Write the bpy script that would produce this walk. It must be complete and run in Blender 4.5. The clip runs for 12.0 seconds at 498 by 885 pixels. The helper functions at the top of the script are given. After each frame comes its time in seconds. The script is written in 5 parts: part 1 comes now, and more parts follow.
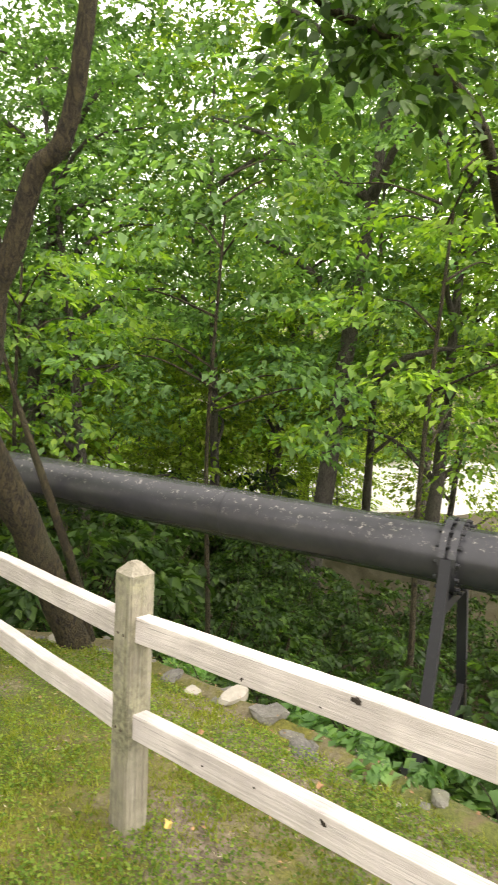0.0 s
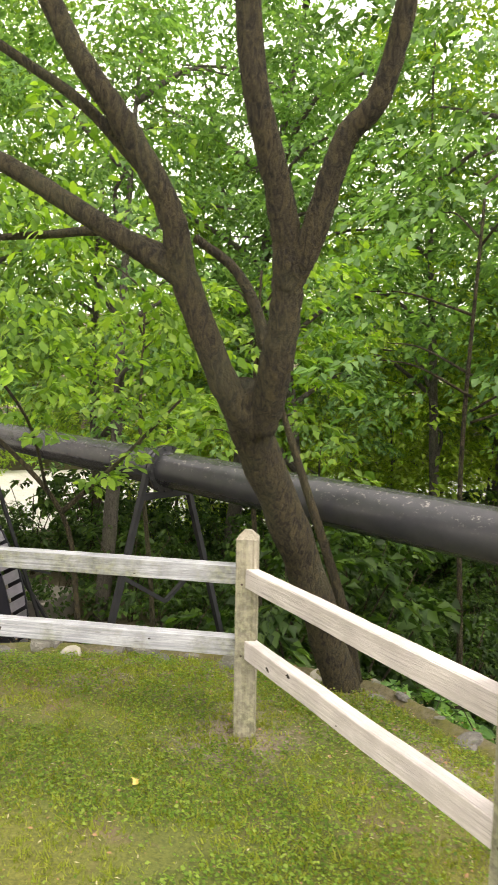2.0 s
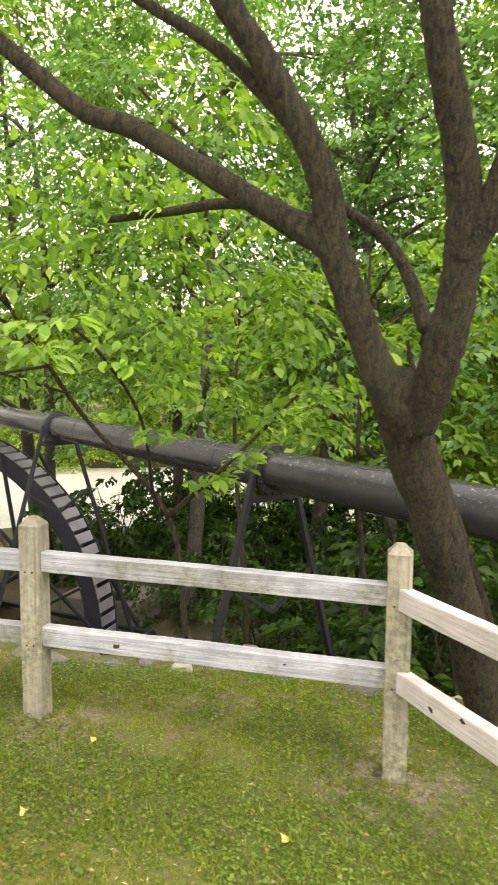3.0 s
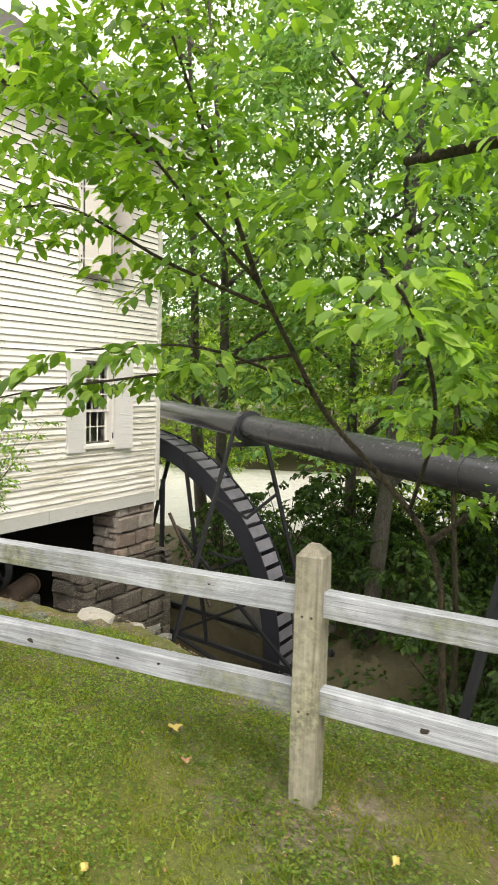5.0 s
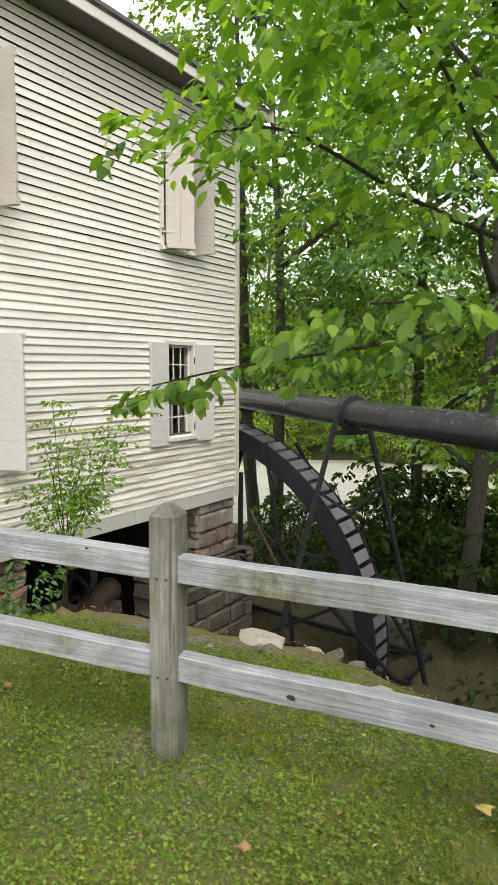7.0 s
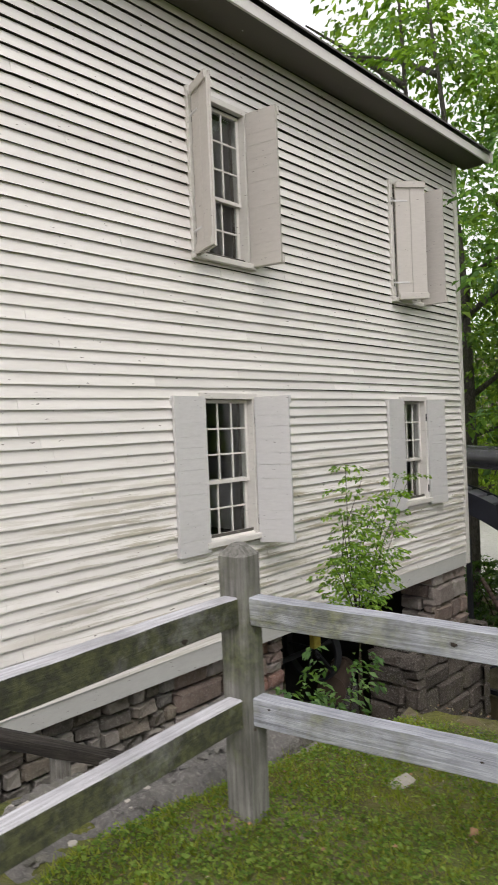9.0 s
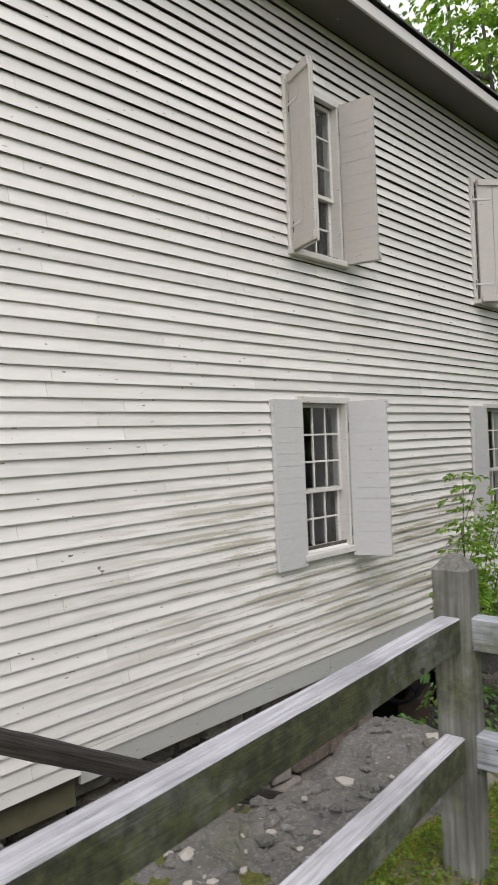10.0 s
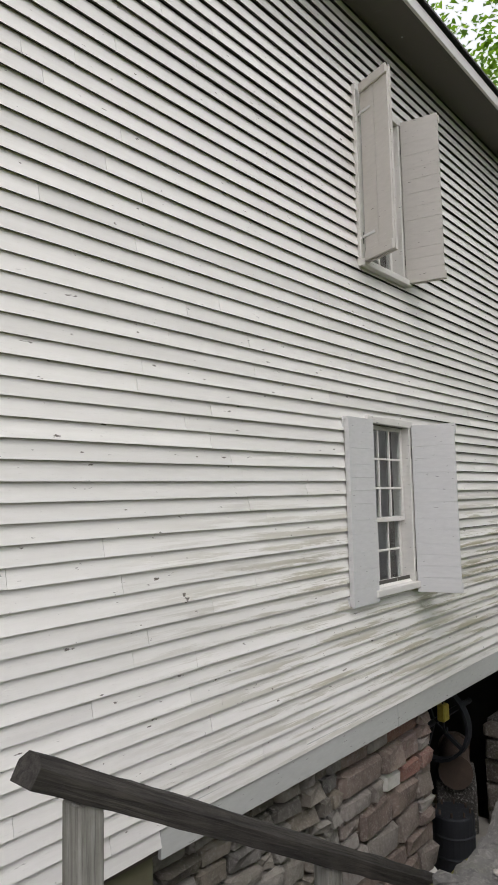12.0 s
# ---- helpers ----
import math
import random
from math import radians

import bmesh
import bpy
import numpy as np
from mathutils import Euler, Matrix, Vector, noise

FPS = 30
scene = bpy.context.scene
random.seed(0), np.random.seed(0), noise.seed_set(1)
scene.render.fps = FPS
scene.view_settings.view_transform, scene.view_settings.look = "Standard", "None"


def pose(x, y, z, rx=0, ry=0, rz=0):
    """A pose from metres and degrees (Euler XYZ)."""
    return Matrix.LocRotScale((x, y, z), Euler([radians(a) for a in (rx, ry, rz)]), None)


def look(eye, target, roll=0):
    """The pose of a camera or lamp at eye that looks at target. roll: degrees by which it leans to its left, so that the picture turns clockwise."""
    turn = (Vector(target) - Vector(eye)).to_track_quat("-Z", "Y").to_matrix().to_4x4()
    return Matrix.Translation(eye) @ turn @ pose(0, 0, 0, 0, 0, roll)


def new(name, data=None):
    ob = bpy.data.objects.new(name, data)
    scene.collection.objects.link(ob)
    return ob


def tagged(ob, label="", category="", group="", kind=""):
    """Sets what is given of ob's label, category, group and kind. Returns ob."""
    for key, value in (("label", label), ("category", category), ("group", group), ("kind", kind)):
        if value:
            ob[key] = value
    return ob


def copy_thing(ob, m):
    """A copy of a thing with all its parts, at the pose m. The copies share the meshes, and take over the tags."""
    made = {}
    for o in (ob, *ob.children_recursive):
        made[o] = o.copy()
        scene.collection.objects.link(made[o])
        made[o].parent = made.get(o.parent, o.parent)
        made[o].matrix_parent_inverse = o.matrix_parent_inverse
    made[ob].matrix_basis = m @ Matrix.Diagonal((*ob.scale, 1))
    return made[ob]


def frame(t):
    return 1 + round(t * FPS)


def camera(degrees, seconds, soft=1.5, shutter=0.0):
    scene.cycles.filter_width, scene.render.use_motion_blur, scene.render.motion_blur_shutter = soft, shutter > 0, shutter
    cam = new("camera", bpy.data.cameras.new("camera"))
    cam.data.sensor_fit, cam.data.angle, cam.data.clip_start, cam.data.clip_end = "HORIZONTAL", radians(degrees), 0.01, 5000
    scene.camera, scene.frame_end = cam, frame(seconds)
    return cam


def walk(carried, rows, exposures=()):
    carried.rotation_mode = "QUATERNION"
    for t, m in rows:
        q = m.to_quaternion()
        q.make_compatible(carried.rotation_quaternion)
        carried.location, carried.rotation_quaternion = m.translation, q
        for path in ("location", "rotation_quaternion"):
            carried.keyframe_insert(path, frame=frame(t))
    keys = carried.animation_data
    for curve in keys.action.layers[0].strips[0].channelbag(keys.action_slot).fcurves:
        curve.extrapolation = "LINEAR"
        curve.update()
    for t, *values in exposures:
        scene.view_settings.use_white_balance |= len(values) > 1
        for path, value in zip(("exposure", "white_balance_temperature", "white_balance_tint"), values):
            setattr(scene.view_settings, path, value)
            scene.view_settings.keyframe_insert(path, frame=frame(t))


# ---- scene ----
cam = camera(41.2, 12.0, soft=1.2, shutter=0.25)
PATH = [
    (0, (-9.883, -9.337, 1.735), (-7.895, -9.429, 1.528), 2.7),
    (0.5, (-9.709, -9.194, 1.729), (-7.722, -9.083, 1.535), 1.8),
    (1, (-9.535, -9.1, 1.725), (-7.558, -8.859, 1.544), 1.6),
    (1.5, (-9.419, -8.92, 1.696), (-7.461, -8.556, 1.512), 1.3),
    (2, (-9.288, -8.657, 1.661), (-7.353, -8.188, 1.476), 1.0),
    (2.5, (-9.087, -8.41, 1.629), (-7.177, -7.847, 1.441), 0.6),
    (3, (-8.95, -8.177, 1.62), (-7.076, -7.507, 1.427), 0.4),
    (3.2, (-8.882, -8.063, 1.585), (-7.023, -7.349, 1.395), 0.5),
    (4.8, (-8.486, -7.214, 1.539), (-6.785, -6.179, 1.352), 1.8),
    (5, (-8.455, -7.103, 1.539), (-6.768, -6.044, 1.35), 1.6),
    (5.5, (-8.413, -6.789, 1.506), (-6.764, -5.675, 1.298), 1.4),
    (6, (-8.352, -6.414, 1.485), (-6.713, -5.288, 1.268), 1.3),
    (6.5, (-8.366, -6.038, 1.442), (-6.709, -4.942, 1.209), 0.9),
    (6.7, (-8.357, -5.891, 1.433), (-6.693, -4.806, 1.2), 0.5),
    (8.3, (-8.634, -4.713, 1.457), (-7.021, -3.535, 1.342), -2.9),
    (8.5, (-8.67, -4.55, 1.459), (-7.122, -3.287, 1.37), -2.9),
    (9, (-8.764, -4.194, 1.442), (-7.312, -2.819, 1.412), -2.4),
    (9.5, (-8.887, -3.878, 1.444), (-7.467, -2.47, 1.445), -2.3),
    (10, (-8.989, -3.505, 1.406), (-7.574, -2.092, 1.419), -2.3),
    (10.5, (-9.082, -3.22, 1.266), (-7.646, -1.83, 1.343), -2.4),
    (11, (-9.155, -2.994, 1.255), (-7.69, -1.637, 1.358), -2.4),
    (11.5, (-9.164, -2.753, 1.212), (-7.694, -1.405, 1.353), -2.5),
    (12, (-9.221, -2.557, 1.192), (-7.712, -1.256, 1.365), -1.3),
]
EXPOSURES = [(0.0, -0.06, 7450, 13), (3.2, -0.03, 7550, 15), (4.8, -0.25, 7200, 11), (6.7, -0.57, 6950, 10), (8.5, -1.02, 6700, 16), (9.2, -1.13, 6550, 16), (12.0, -1.31, 6350, 15)]
walk(cam, [(t, look(eye, target, roll)) for t, eye, target, roll in PATH], EXPOSURES)

# ---- light ----
world = bpy.data.worlds.new("sky")
scene.world = world
world.use_nodes = True
wn = world.node_tree
sky = wn.nodes.new("ShaderNodeTexSky")
sky.sky_type, sky.sun_disc = "NISHITA", False
sky.sun_elevation, sky.sun_rotation = radians(54), radians(217)
sky.dust_density, sky.air_density = 4.0, 1.0
soft = wn.nodes.new("ShaderNodeHueSaturation")
soft.inputs["Saturation"].default_value, soft.inputs["Value"].default_value = 0.12, 4.2
wn.links.new(sky.outputs[0], soft.inputs["Color"])
veil = wn.nodes.new("ShaderNodeMix")  # thin even cloud over the whole sky
veil.data_type = "RGBA"
veil.inputs[0].default_value, veil.inputs[7].default_value = 0.6, (21.0, 21.3, 21.8, 1)
wn.links.new(soft.outputs[0], veil.inputs[6])
wn.links.new(veil.outputs[2], wn.nodes["Background"].inputs["Color"])
wn.nodes["Background"].inputs["Strength"].default_value = 0.15
sun = new("sun", bpy.data.lights.new("sun", "SUN"))
sun.data.energy, sun.data.angle, sun.data.color = 1.0, radians(20), (1.0, 0.94, 0.82)
sun.matrix_world = look((-12, -16, 27.5), (0, 0, 0))


# ---- materials ----
def mat(name):
    m = bpy.data.materials.new(name)
    m.use_nodes = True
    t = m.node_tree
    return m, t, t.nodes["Principled BSDF"]


def node(t, kind, **values):
    n = t.nodes.new(kind)
    for k, v in values.items():
        n.inputs[k.replace("_", " ")].default_value = v
    return n


def place(t, scale=(1, 1, 1), coords="Object"):
    """Coordinates in metres, stretched by scale."""
    c = t.nodes.new("ShaderNodeTexCoord")
    g = t.nodes.new("ShaderNodeMapping")
    g.inputs["Scale"].default_value = scale
    t.links.new(c.outputs[coords], g.inputs["Vector"])
    return g.outputs["Vector"]


def world_place(t, scale=(1, 1, 1)):
    c = t.nodes.new("ShaderNodeNewGeometry")
    g = t.nodes.new("ShaderNodeMapping")
    g.inputs["Scale"].default_value = scale
    t.links.new(c.outputs["Position"], g.inputs["Vector"])
    return g.outputs["Vector"]


def noise_of(t, vec, scale, detail=6, rough=0.6, distort=0.0):
    n = node(t, "ShaderNodeTexNoise", Scale=scale, Detail=detail, Roughness=rough, Distortion=distort)
    t.links.new(vec, n.inputs["Vector"])
    return n.outputs["Fac"]


def ramp(t, fac, *stops):
    r = t.nodes.new("ShaderNodeValToRGB")
    while len(r.color_ramp.elements) < len(stops):
        r.color_ramp.elements.new(0.5)
    for e, (p, c) in zip(r.color_ramp.elements, stops):
        e.position = p
        e.color = (c, c, c, 1) if isinstance(c, (int, float)) else (*c, 1)
    t.links.new(fac, r.inputs["Fac"])
    return r.outputs["Color"]


def mix(t, fac, a, b, how="MIX"):
    n = t.nodes.new("ShaderNodeMix")
    n.data_type, n.blend_type = "RGBA", how
    for sock, v in ((n.inputs[0], fac), (n.inputs[6], a), (n.inputs[7], b)):
        if isinstance(v, bpy.types.NodeSocket):
            t.links.new(v, sock)
        elif isinstance(v, (int, float)):
            sock.default_value = v
        else:
            sock.default_value = (*v, 1)
    return n.outputs[2]


def bump(t, b, height, strength=0.4, distance=0.01):
    n = node(t, "ShaderNodeBump", Strength=strength, Distance=distance)
    t.links.new(height, n.inputs["Height"])
    t.links.new(n.outputs["Normal"], b.inputs["Normal"])


def object_random(t):
    return t.nodes.new("ShaderNodeObjectInfo").outputs["Random"]


def island_random(t):
    return t.nodes.new("ShaderNodeNewGeometry").outputs["Random Per Island"]


def wood_mat(name, dark, light, green=None, axis=0, fine=60, much=False):
    """Weathered timber: grain along an axis, cracks, patches of algae."""
    m, t, b = mat(name)
    s = [fine, fine, fine]
    s[axis] = fine * 0.035
    v = place(t, s)
    grain = ramp(t, noise_of(t, v, 1.0, 8, 0.68, 0.5), (0.35, 0.0), (0.65, 1.0))
    s2 = [fine * 2.6] * 3
    s2[axis] = fine * 0.05
    crack = ramp(t, noise_of(t, place(t, s2), 1.0, 4, 0.6), (0.34, 1.0), (0.41, 0.0))
    patch = noise_of(t, world_place(t), 5.0, 5)
    col = mix(t, grain, dark, light)
    col = mix(t, ramp(t, patch, (0.4, 0.0), (0.7, 0.6)), col, tuple(0.7 * c for c in dark))
    col = mix(t, mix(t, 1.0, crack, (0.5, 0.5, 0.5), "MULTIPLY"), col, tuple(0.3 * c for c in dark))
    if green:
        g = noise_of(t, world_place(t), 2.3, 6, 0.7)
        geo = t.nodes.new("ShaderNodeNewGeometry")
        sep = t.nodes.new("ShaderNodeSeparateXYZ")
        t.links.new(geo.outputs["Normal"], sep.inputs[0])
        side = ramp(t, sep.outputs["Z"], (0.25, 1.0), (0.6, 0.0))
        amount = mix(t, 1.0, ramp(t, g, (0.32, 0.55), (0.50, 0.97)) if much else ramp(t, g, (0.45, 0.0), (0.66, 0.8)), side, "MULTIPLY")
        moss = mix(t, ramp(t, noise_of(t, world_place(t), 28.0, 6, 0.7), (0.42, 0.0), (0.62, 1.0)), tuple(0.6 * c for c in green), tuple(2.2 * c for c in green))
        col = mix(t, amount, col, moss)
    r = object_random(t)
    col = mix(t, 1.0, col, ramp(t, r, (0, 0.82), (1, 1.08)), "MULTIPLY")
    t.links.new(col, b.inputs["Base Color"])
    b.inputs["Roughness"].default_value = 0.8
    bump(t, b, grain, 0.5, 0.005)
    return m


M_POST = wood_mat("weathered_post", (0.20, 0.18, 0.13), (0.43, 0.40, 0.335), (0.16, 0.16, 0.10), axis=2)
M_POST_GREY = wood_mat("grey_weathered_post", (0.10, 0.098, 0.085), (0.30, 0.295, 0.27), (0.06, 0.07, 0.025), axis=2)
M_RAIL_PALE = wood_mat("bleached_rail", (0.58, 0.53, 0.515), (0.78, 0.725, 0.715), None, axis=0)
M_RAIL = wood_mat("grey_rail", (0.25, 0.265, 0.295), (0.51, 0.53, 0.58), (0.085, 0.09, 0.03), axis=0)
M_RAIL_MOSSY = wood_mat("mossy_grey_rail", (0.36, 0.36, 0.38), (0.72, 0.72, 0.76), (0.034, 0.038, 0.012), axis=0, much=True)
M_OLDRAIL = wood_mat("dark_handrail", (0.010, 0.008, 0.007), (0.078, 0.068, 0.058), None, axis=0)
M_OLDPOST = wood_mat("grey_handrail_post", (0.16, 0.15, 0.13), (0.36, 0.35, 0.32), None, axis=2)


def siding_mat():
    m, t, b = mat("white_painted_clapboard")
    p = world_place(t)
    along = world_place(t, (1.3, 1, 14))
    streak = noise_of(t, along, 1.6, 6, 0.65)
    fine = noise_of(t, world_place(t, (9, 9, 60)), 3.0, 6, 0.6)
    col = mix(t, ramp(t, streak, (0.3, 0.0), (0.75, 0.5)), (0.83, 0.81, 0.77), (0.66, 0.635, 0.59))
    col = mix(t, ramp(t, fine, (0.62, 0.0), (0.8, 0.35)), col, (0.42, 0.39, 0.34))
    # algae, thickest in a belt above the skirt
    geo = t.nodes.new("ShaderNodeNewGeometry")
    sep = t.nodes.new("ShaderNodeSeparateXYZ")
    t.links.new(geo.outputs["Position"], sep.inputs[0])
    hi = node(t, "ShaderNodeMapRange", From_Min=-0.7, From_Max=5.3)
    t.links.new(sep.outputs["Z"], hi.inputs["Value"])
    belt = ramp(t, hi.outputs[0], (0.03, 0.15), (0.10, 0.8), (0.26, 0.9), (0.34, 0.0))
    lon = node(t, "ShaderNodeMapRange", From_Min=-7.5, From_Max=0.5)
    t.links.new(sep.outputs["X"], lon.inputs["Value"])
    where = ramp(t, lon.outputs[0], (0.0, 0.0), (0.22, 0.75), (0.5, 0.95), (0.72, 1.0), (1.0, 0.75))
    spots = ramp(t, noise_of(t, world_place(t, (0.42, 1, 9)), 2.0, 8, 0.72, 0.2), (0.485, 0.0), (0.555, 0.95))
    drip = t.nodes.new("ShaderNodeAttribute")
    drip.attribute_name = "drip"
    spots = mix(t, 1.0, spots, ramp(t, drip.outputs["Fac"], (0.30, 0.12), (0.72, 1.0)), "MULTIPLY")
    amount = mix(t, 1.0, mix(t, 1.0, belt, where, "MULTIPLY"), spots, "MULTIPLY")
    stain = mix(t, noise_of(t, p, 4.0, 4), (0.17, 0.17, 0.07), (0.33, 0.27, 0.15))
    col = mix(t, amount, col, stain)
    col = mix(t, 1.0, col, ramp(t, object_random(t), (0, 0.88), (1, 1.03)), "MULTIPLY")
    chips = ramp(t, noise_of(t, world_place(t, (14, 14, 40)), 1.0, 4, 0.5), (0.70, 0.0), (0.74, 1.0))
    col = mix(t, chips, col, (0.16, 0.14, 0.12))
    t.links.new(col, b.inputs["Base Color"])
    b.inputs["Roughness"].default_value = 0.55
    bump(t, b, fine, 0.25, 0.003)
    return m


M_SIDING = siding_mat()


def paint_mat(name, colour, rough=0.55, wear=0.3):
    m, t, b = mat(name)
    n = noise_of(t, world_place(t, (6, 6, 22)), 2.0, 7, 0.65)
    col = mix(t, ramp(t, n, (0.35, 0.0), (0.8, wear)), colour, tuple(0.62 * c for c in colour))
    chips = ramp(t, noise_of(t, world_place(t, (10, 10, 60)), 1.4, 5, 0.6), (0.71, 0.0), (0.76, 0.8))
    col = mix(t, chips, col, (0.85, 0.84, 0.82))
    nicks = ramp(t, noise_of(t, world_place(t, (15, 15, 95)), 1.0, 3, 0.5), (0.70, 0.0), (0.73, 0.9))
    col = mix(t, nicks, col, (0.10, 0.09, 0.08))
    t.links.new(col, b.inputs["Base Color"])
    b.inputs["Roughness"].default_value = rough
    bump(t, b, n, 0.2, 0.003)
    return m


M_SHUTTER = paint_mat("grey_shutter_paint", (0.60, 0.595, 0.585))
M_SHUTTER_UP = paint_mat("taupe_shutter_paint", (0.52, 0.49, 0.45))
M_TRIM = paint_mat("white_trim_paint", (0.66, 0.64, 0.60))
M_SKIRT = paint_mat("grey_skirt_paint", (0.52, 0.525, 0.50))
M_FASCIA = paint_mat("white_fascia_paint", (0.70, 0.68, 0.66))
M_SOFFIT = paint_mat("brown_soffit_paint", (0.085, 0.075, 0.062), 0.7, 0.1)


def stone_mat(name, tint, moss=0.0):
    m, t, b = mat(name)
    n1 = noise_of(t, world_place(t), 7.0, 8, 0.7)
    n2 = noise_of(t, world_place(t), 45.0, 6, 0.7)
    r = object_random(t)
    base = ramp(t, r, (0.0, tint[0]), (0.35, tint[1]), (0.7, tint[2]), (1.0, tint[3]))
    col = mix(t, ramp(t, n1, (0.3, 0.0), (0.75, 0.7)), base, tuple(0.45 * c for c in tint[0]))
    col = mix(t, ramp(t, n2, (0.5, 0.0), (0.75, 0.6)), col, (0.46, 0.44, 0.40))
    if moss:
        g = ramp(t, noise_of(t, world_place(t), 2.6, 6, 0.7), (0.5, 0.0), (0.66, moss))
        col = mix(t, g, col, (0.11, 0.13, 0.03))
    t.links.new(col, b.inputs["Base Color"])
    b.inputs["Roughness"].default_value = 0.9
    bump(t, b, mix(t, 0.4, n1, n2), 1.0, 0.05)
    return m


M_STONE = stone_mat("grey_fieldstone", ((0.16, 0.148, 0.132), (0.33, 0.28, 0.215), (0.46, 0.43, 0.385), (0.12, 0.115, 0.108)))
M_SANDSTONE = stone_mat("red_sandstone", ((0.19, 0.145, 0.125), (0.34, 0.255, 0.21), (0.29, 0.25, 0.225), (0.52, 0.48, 0.44)))
# damp stone, darkened further for the shade of the pit and bush
M_DAMP_SHADE_STONE = stone_mat("damp_shaded_stone", ((0.07, 0.06, 0.052), (0.12, 0.10, 0.085), (0.15, 0.125, 0.105), (0.09, 0.08, 0.072)), 0.25)
M_RUBBLE = stone_mat("rubble_cap", ((0.17, 0.164, 0.155), (0.24, 0.23, 0.215), (0.29, 0.28, 0.26), (0.15, 0.146, 0.14)), 0.35)
M_MORTAR = stone_mat("dark_mortar", ((0.05, 0.045, 0.04), (0.06, 0.055, 0.05), (0.065, 0.06, 0.05), (0.05, 0.048, 0.045)))


def metal_mat(name, colour, scuffs, rough=0.5):
    m, t, b = mat(name)
    n = noise_of(t, world_place(t), 3.0, 7, 0.7)
    col = mix(t, ramp(t, n, (0.3, 0.0), (0.8, 0.7)), colour, tuple(2.2 * c for c in colour))
    s = ramp(t, noise_of(t, world_place(t, (11, 11, 16)), 2.0, 7, 0.75), (0.57, 0.0), (0.67, scuffs))
    up = t.nodes.new("ShaderNodeNewGeometry")
    sep = t.nodes.new("ShaderNodeSeparateXYZ")
    t.links.new(up.outputs["Normal"], sep.inputs[0])
    col = mix(t, mix(t, 1.0, s, ramp(t, sep.outputs["Z"], (0.1, 0.0), (0.6, 1.0)), "MULTIPLY"), col, (0.36, 0.34, 0.31))
    t.links.new(col, b.inputs["Base Color"])
    b.inputs["Roughness"].default_value = rough
    bump(t, b, n, 0.3, 0.006)
    return m


M_PIPE = metal_mat("black_coated_pipe", (0.026, 0.027, 0.032), 0.6, 0.26)
M_IRON = metal_mat("black_painted_iron", (0.009, 0.010, 0.013), 0.1, 0.7)
M_WHEEL = metal_mat("blue_black_wheel_steel", (0.017, 0.018, 0.026), 0.2, 0.5)
M_BUCKET = metal_mat("worn_bucket_steel", (0.17, 0.165, 0.20), 0.3, 0.55)
M_RUST = metal_mat("rusty_iron", (0.045, 0.03, 0.022), 0.2, 0.8)


def bark_mat(name, dark, light):
    m, t, b = mat(name)
    v = place(t, (34, 34, 11))
    n = noise_of(t, v, 1.0, 8, 0.72, 1.2)
    f = noise_of(t, world_place(t), 60.0, 5, 0.7)
    g = noise_of(t, world_place(t), 1.7, 5, 0.6)
    col = mix(t, ramp(t, n, (0.40, 0.0), (0.62, 1.0)), dark, light)
    col = mix(t, ramp(t, g, (0.5, 0.0), (0.75, 0.5)), col, (0.09, 0.10, 0.05))
    col = mix(t, ramp(t, f, (0.55, 0.0), (0.8, 0.4)), col, light)
    t.links.new(col, b.inputs["Base Color"])
    b.inputs["Roughness"].default_value = 0.92
    bump(t, b, mix(t, 0.35, n, f), 1.0, 0.09)
    return m


M_BARK = bark_mat("brown_bark", (0.008, 0.006, 0.003), (0.088, 0.068, 0.030))
M_BARK_FAR = bark_mat("grey_bark", (0.05, 0.045, 0.038), (0.15, 0.135, 0.115))


def leaf_mat(name, a, b2, c, gloss=0.35):
    """Leaves: light passes through, each leaf its own green."""
    m, t, b = mat(name)
    col = ramp(t, island_random(t), (0.0, a), (0.55, b2), (1.0, c))
    n = noise_of(t, world_place(t), 0.55, 3, 0.5)
    col = mix(t, 1.0, col, ramp(t, n, (0.3, 0.65), (0.7, 1.2)), "MULTIPLY")
    t.links.new(col, b.inputs["Base Color"])
    b.inputs["Roughness"].default_value = 0.45
    b.inputs["Specular IOR Level"].default_value = gloss
    tr = t.nodes.new("ShaderNodeBsdfTranslucent")
    t.links.new(mix(t, 1.0, col, (1.5, 1.6, 0.6), "MULTIPLY"), tr.inputs["Color"])
    ms = t.nodes.new("ShaderNodeMixShader")
    ms.inputs[0].default_value = 0.5
    t.links.new(b.outputs[0], ms.inputs[1])
    t.links.new(tr.outputs[0], ms.inputs[2])
    t.links.new(ms.outputs[0], t.nodes["Material Output"].inputs["Surface"])
    return m


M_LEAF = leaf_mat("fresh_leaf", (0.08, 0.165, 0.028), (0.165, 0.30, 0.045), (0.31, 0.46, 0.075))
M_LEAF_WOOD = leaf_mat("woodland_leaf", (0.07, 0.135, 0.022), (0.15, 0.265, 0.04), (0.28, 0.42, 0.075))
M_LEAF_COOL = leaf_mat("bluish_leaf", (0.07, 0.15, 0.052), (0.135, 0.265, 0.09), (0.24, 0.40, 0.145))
# lighter, yellower copy of the leaf greens: daylight put into the colour
M_LEAF_LIT = leaf_mat("leaf_painted_light", (0.13, 0.23, 0.035), (0.26, 0.39, 0.055), (0.42, 0.55, 0.10))
# darker copy of the leaf greens: canopy shade put into the colour
M_LEAF_SHADE = leaf_mat("leaf_painted_shade", (0.022, 0.05, 0.014), (0.045, 0.095, 0.026), (0.10, 0.18, 0.04))
M_GRASS = leaf_mat("grass_blade", (0.16, 0.21, 0.025), (0.25, 0.30, 0.045), (0.36, 0.37, 0.09), 0.2)
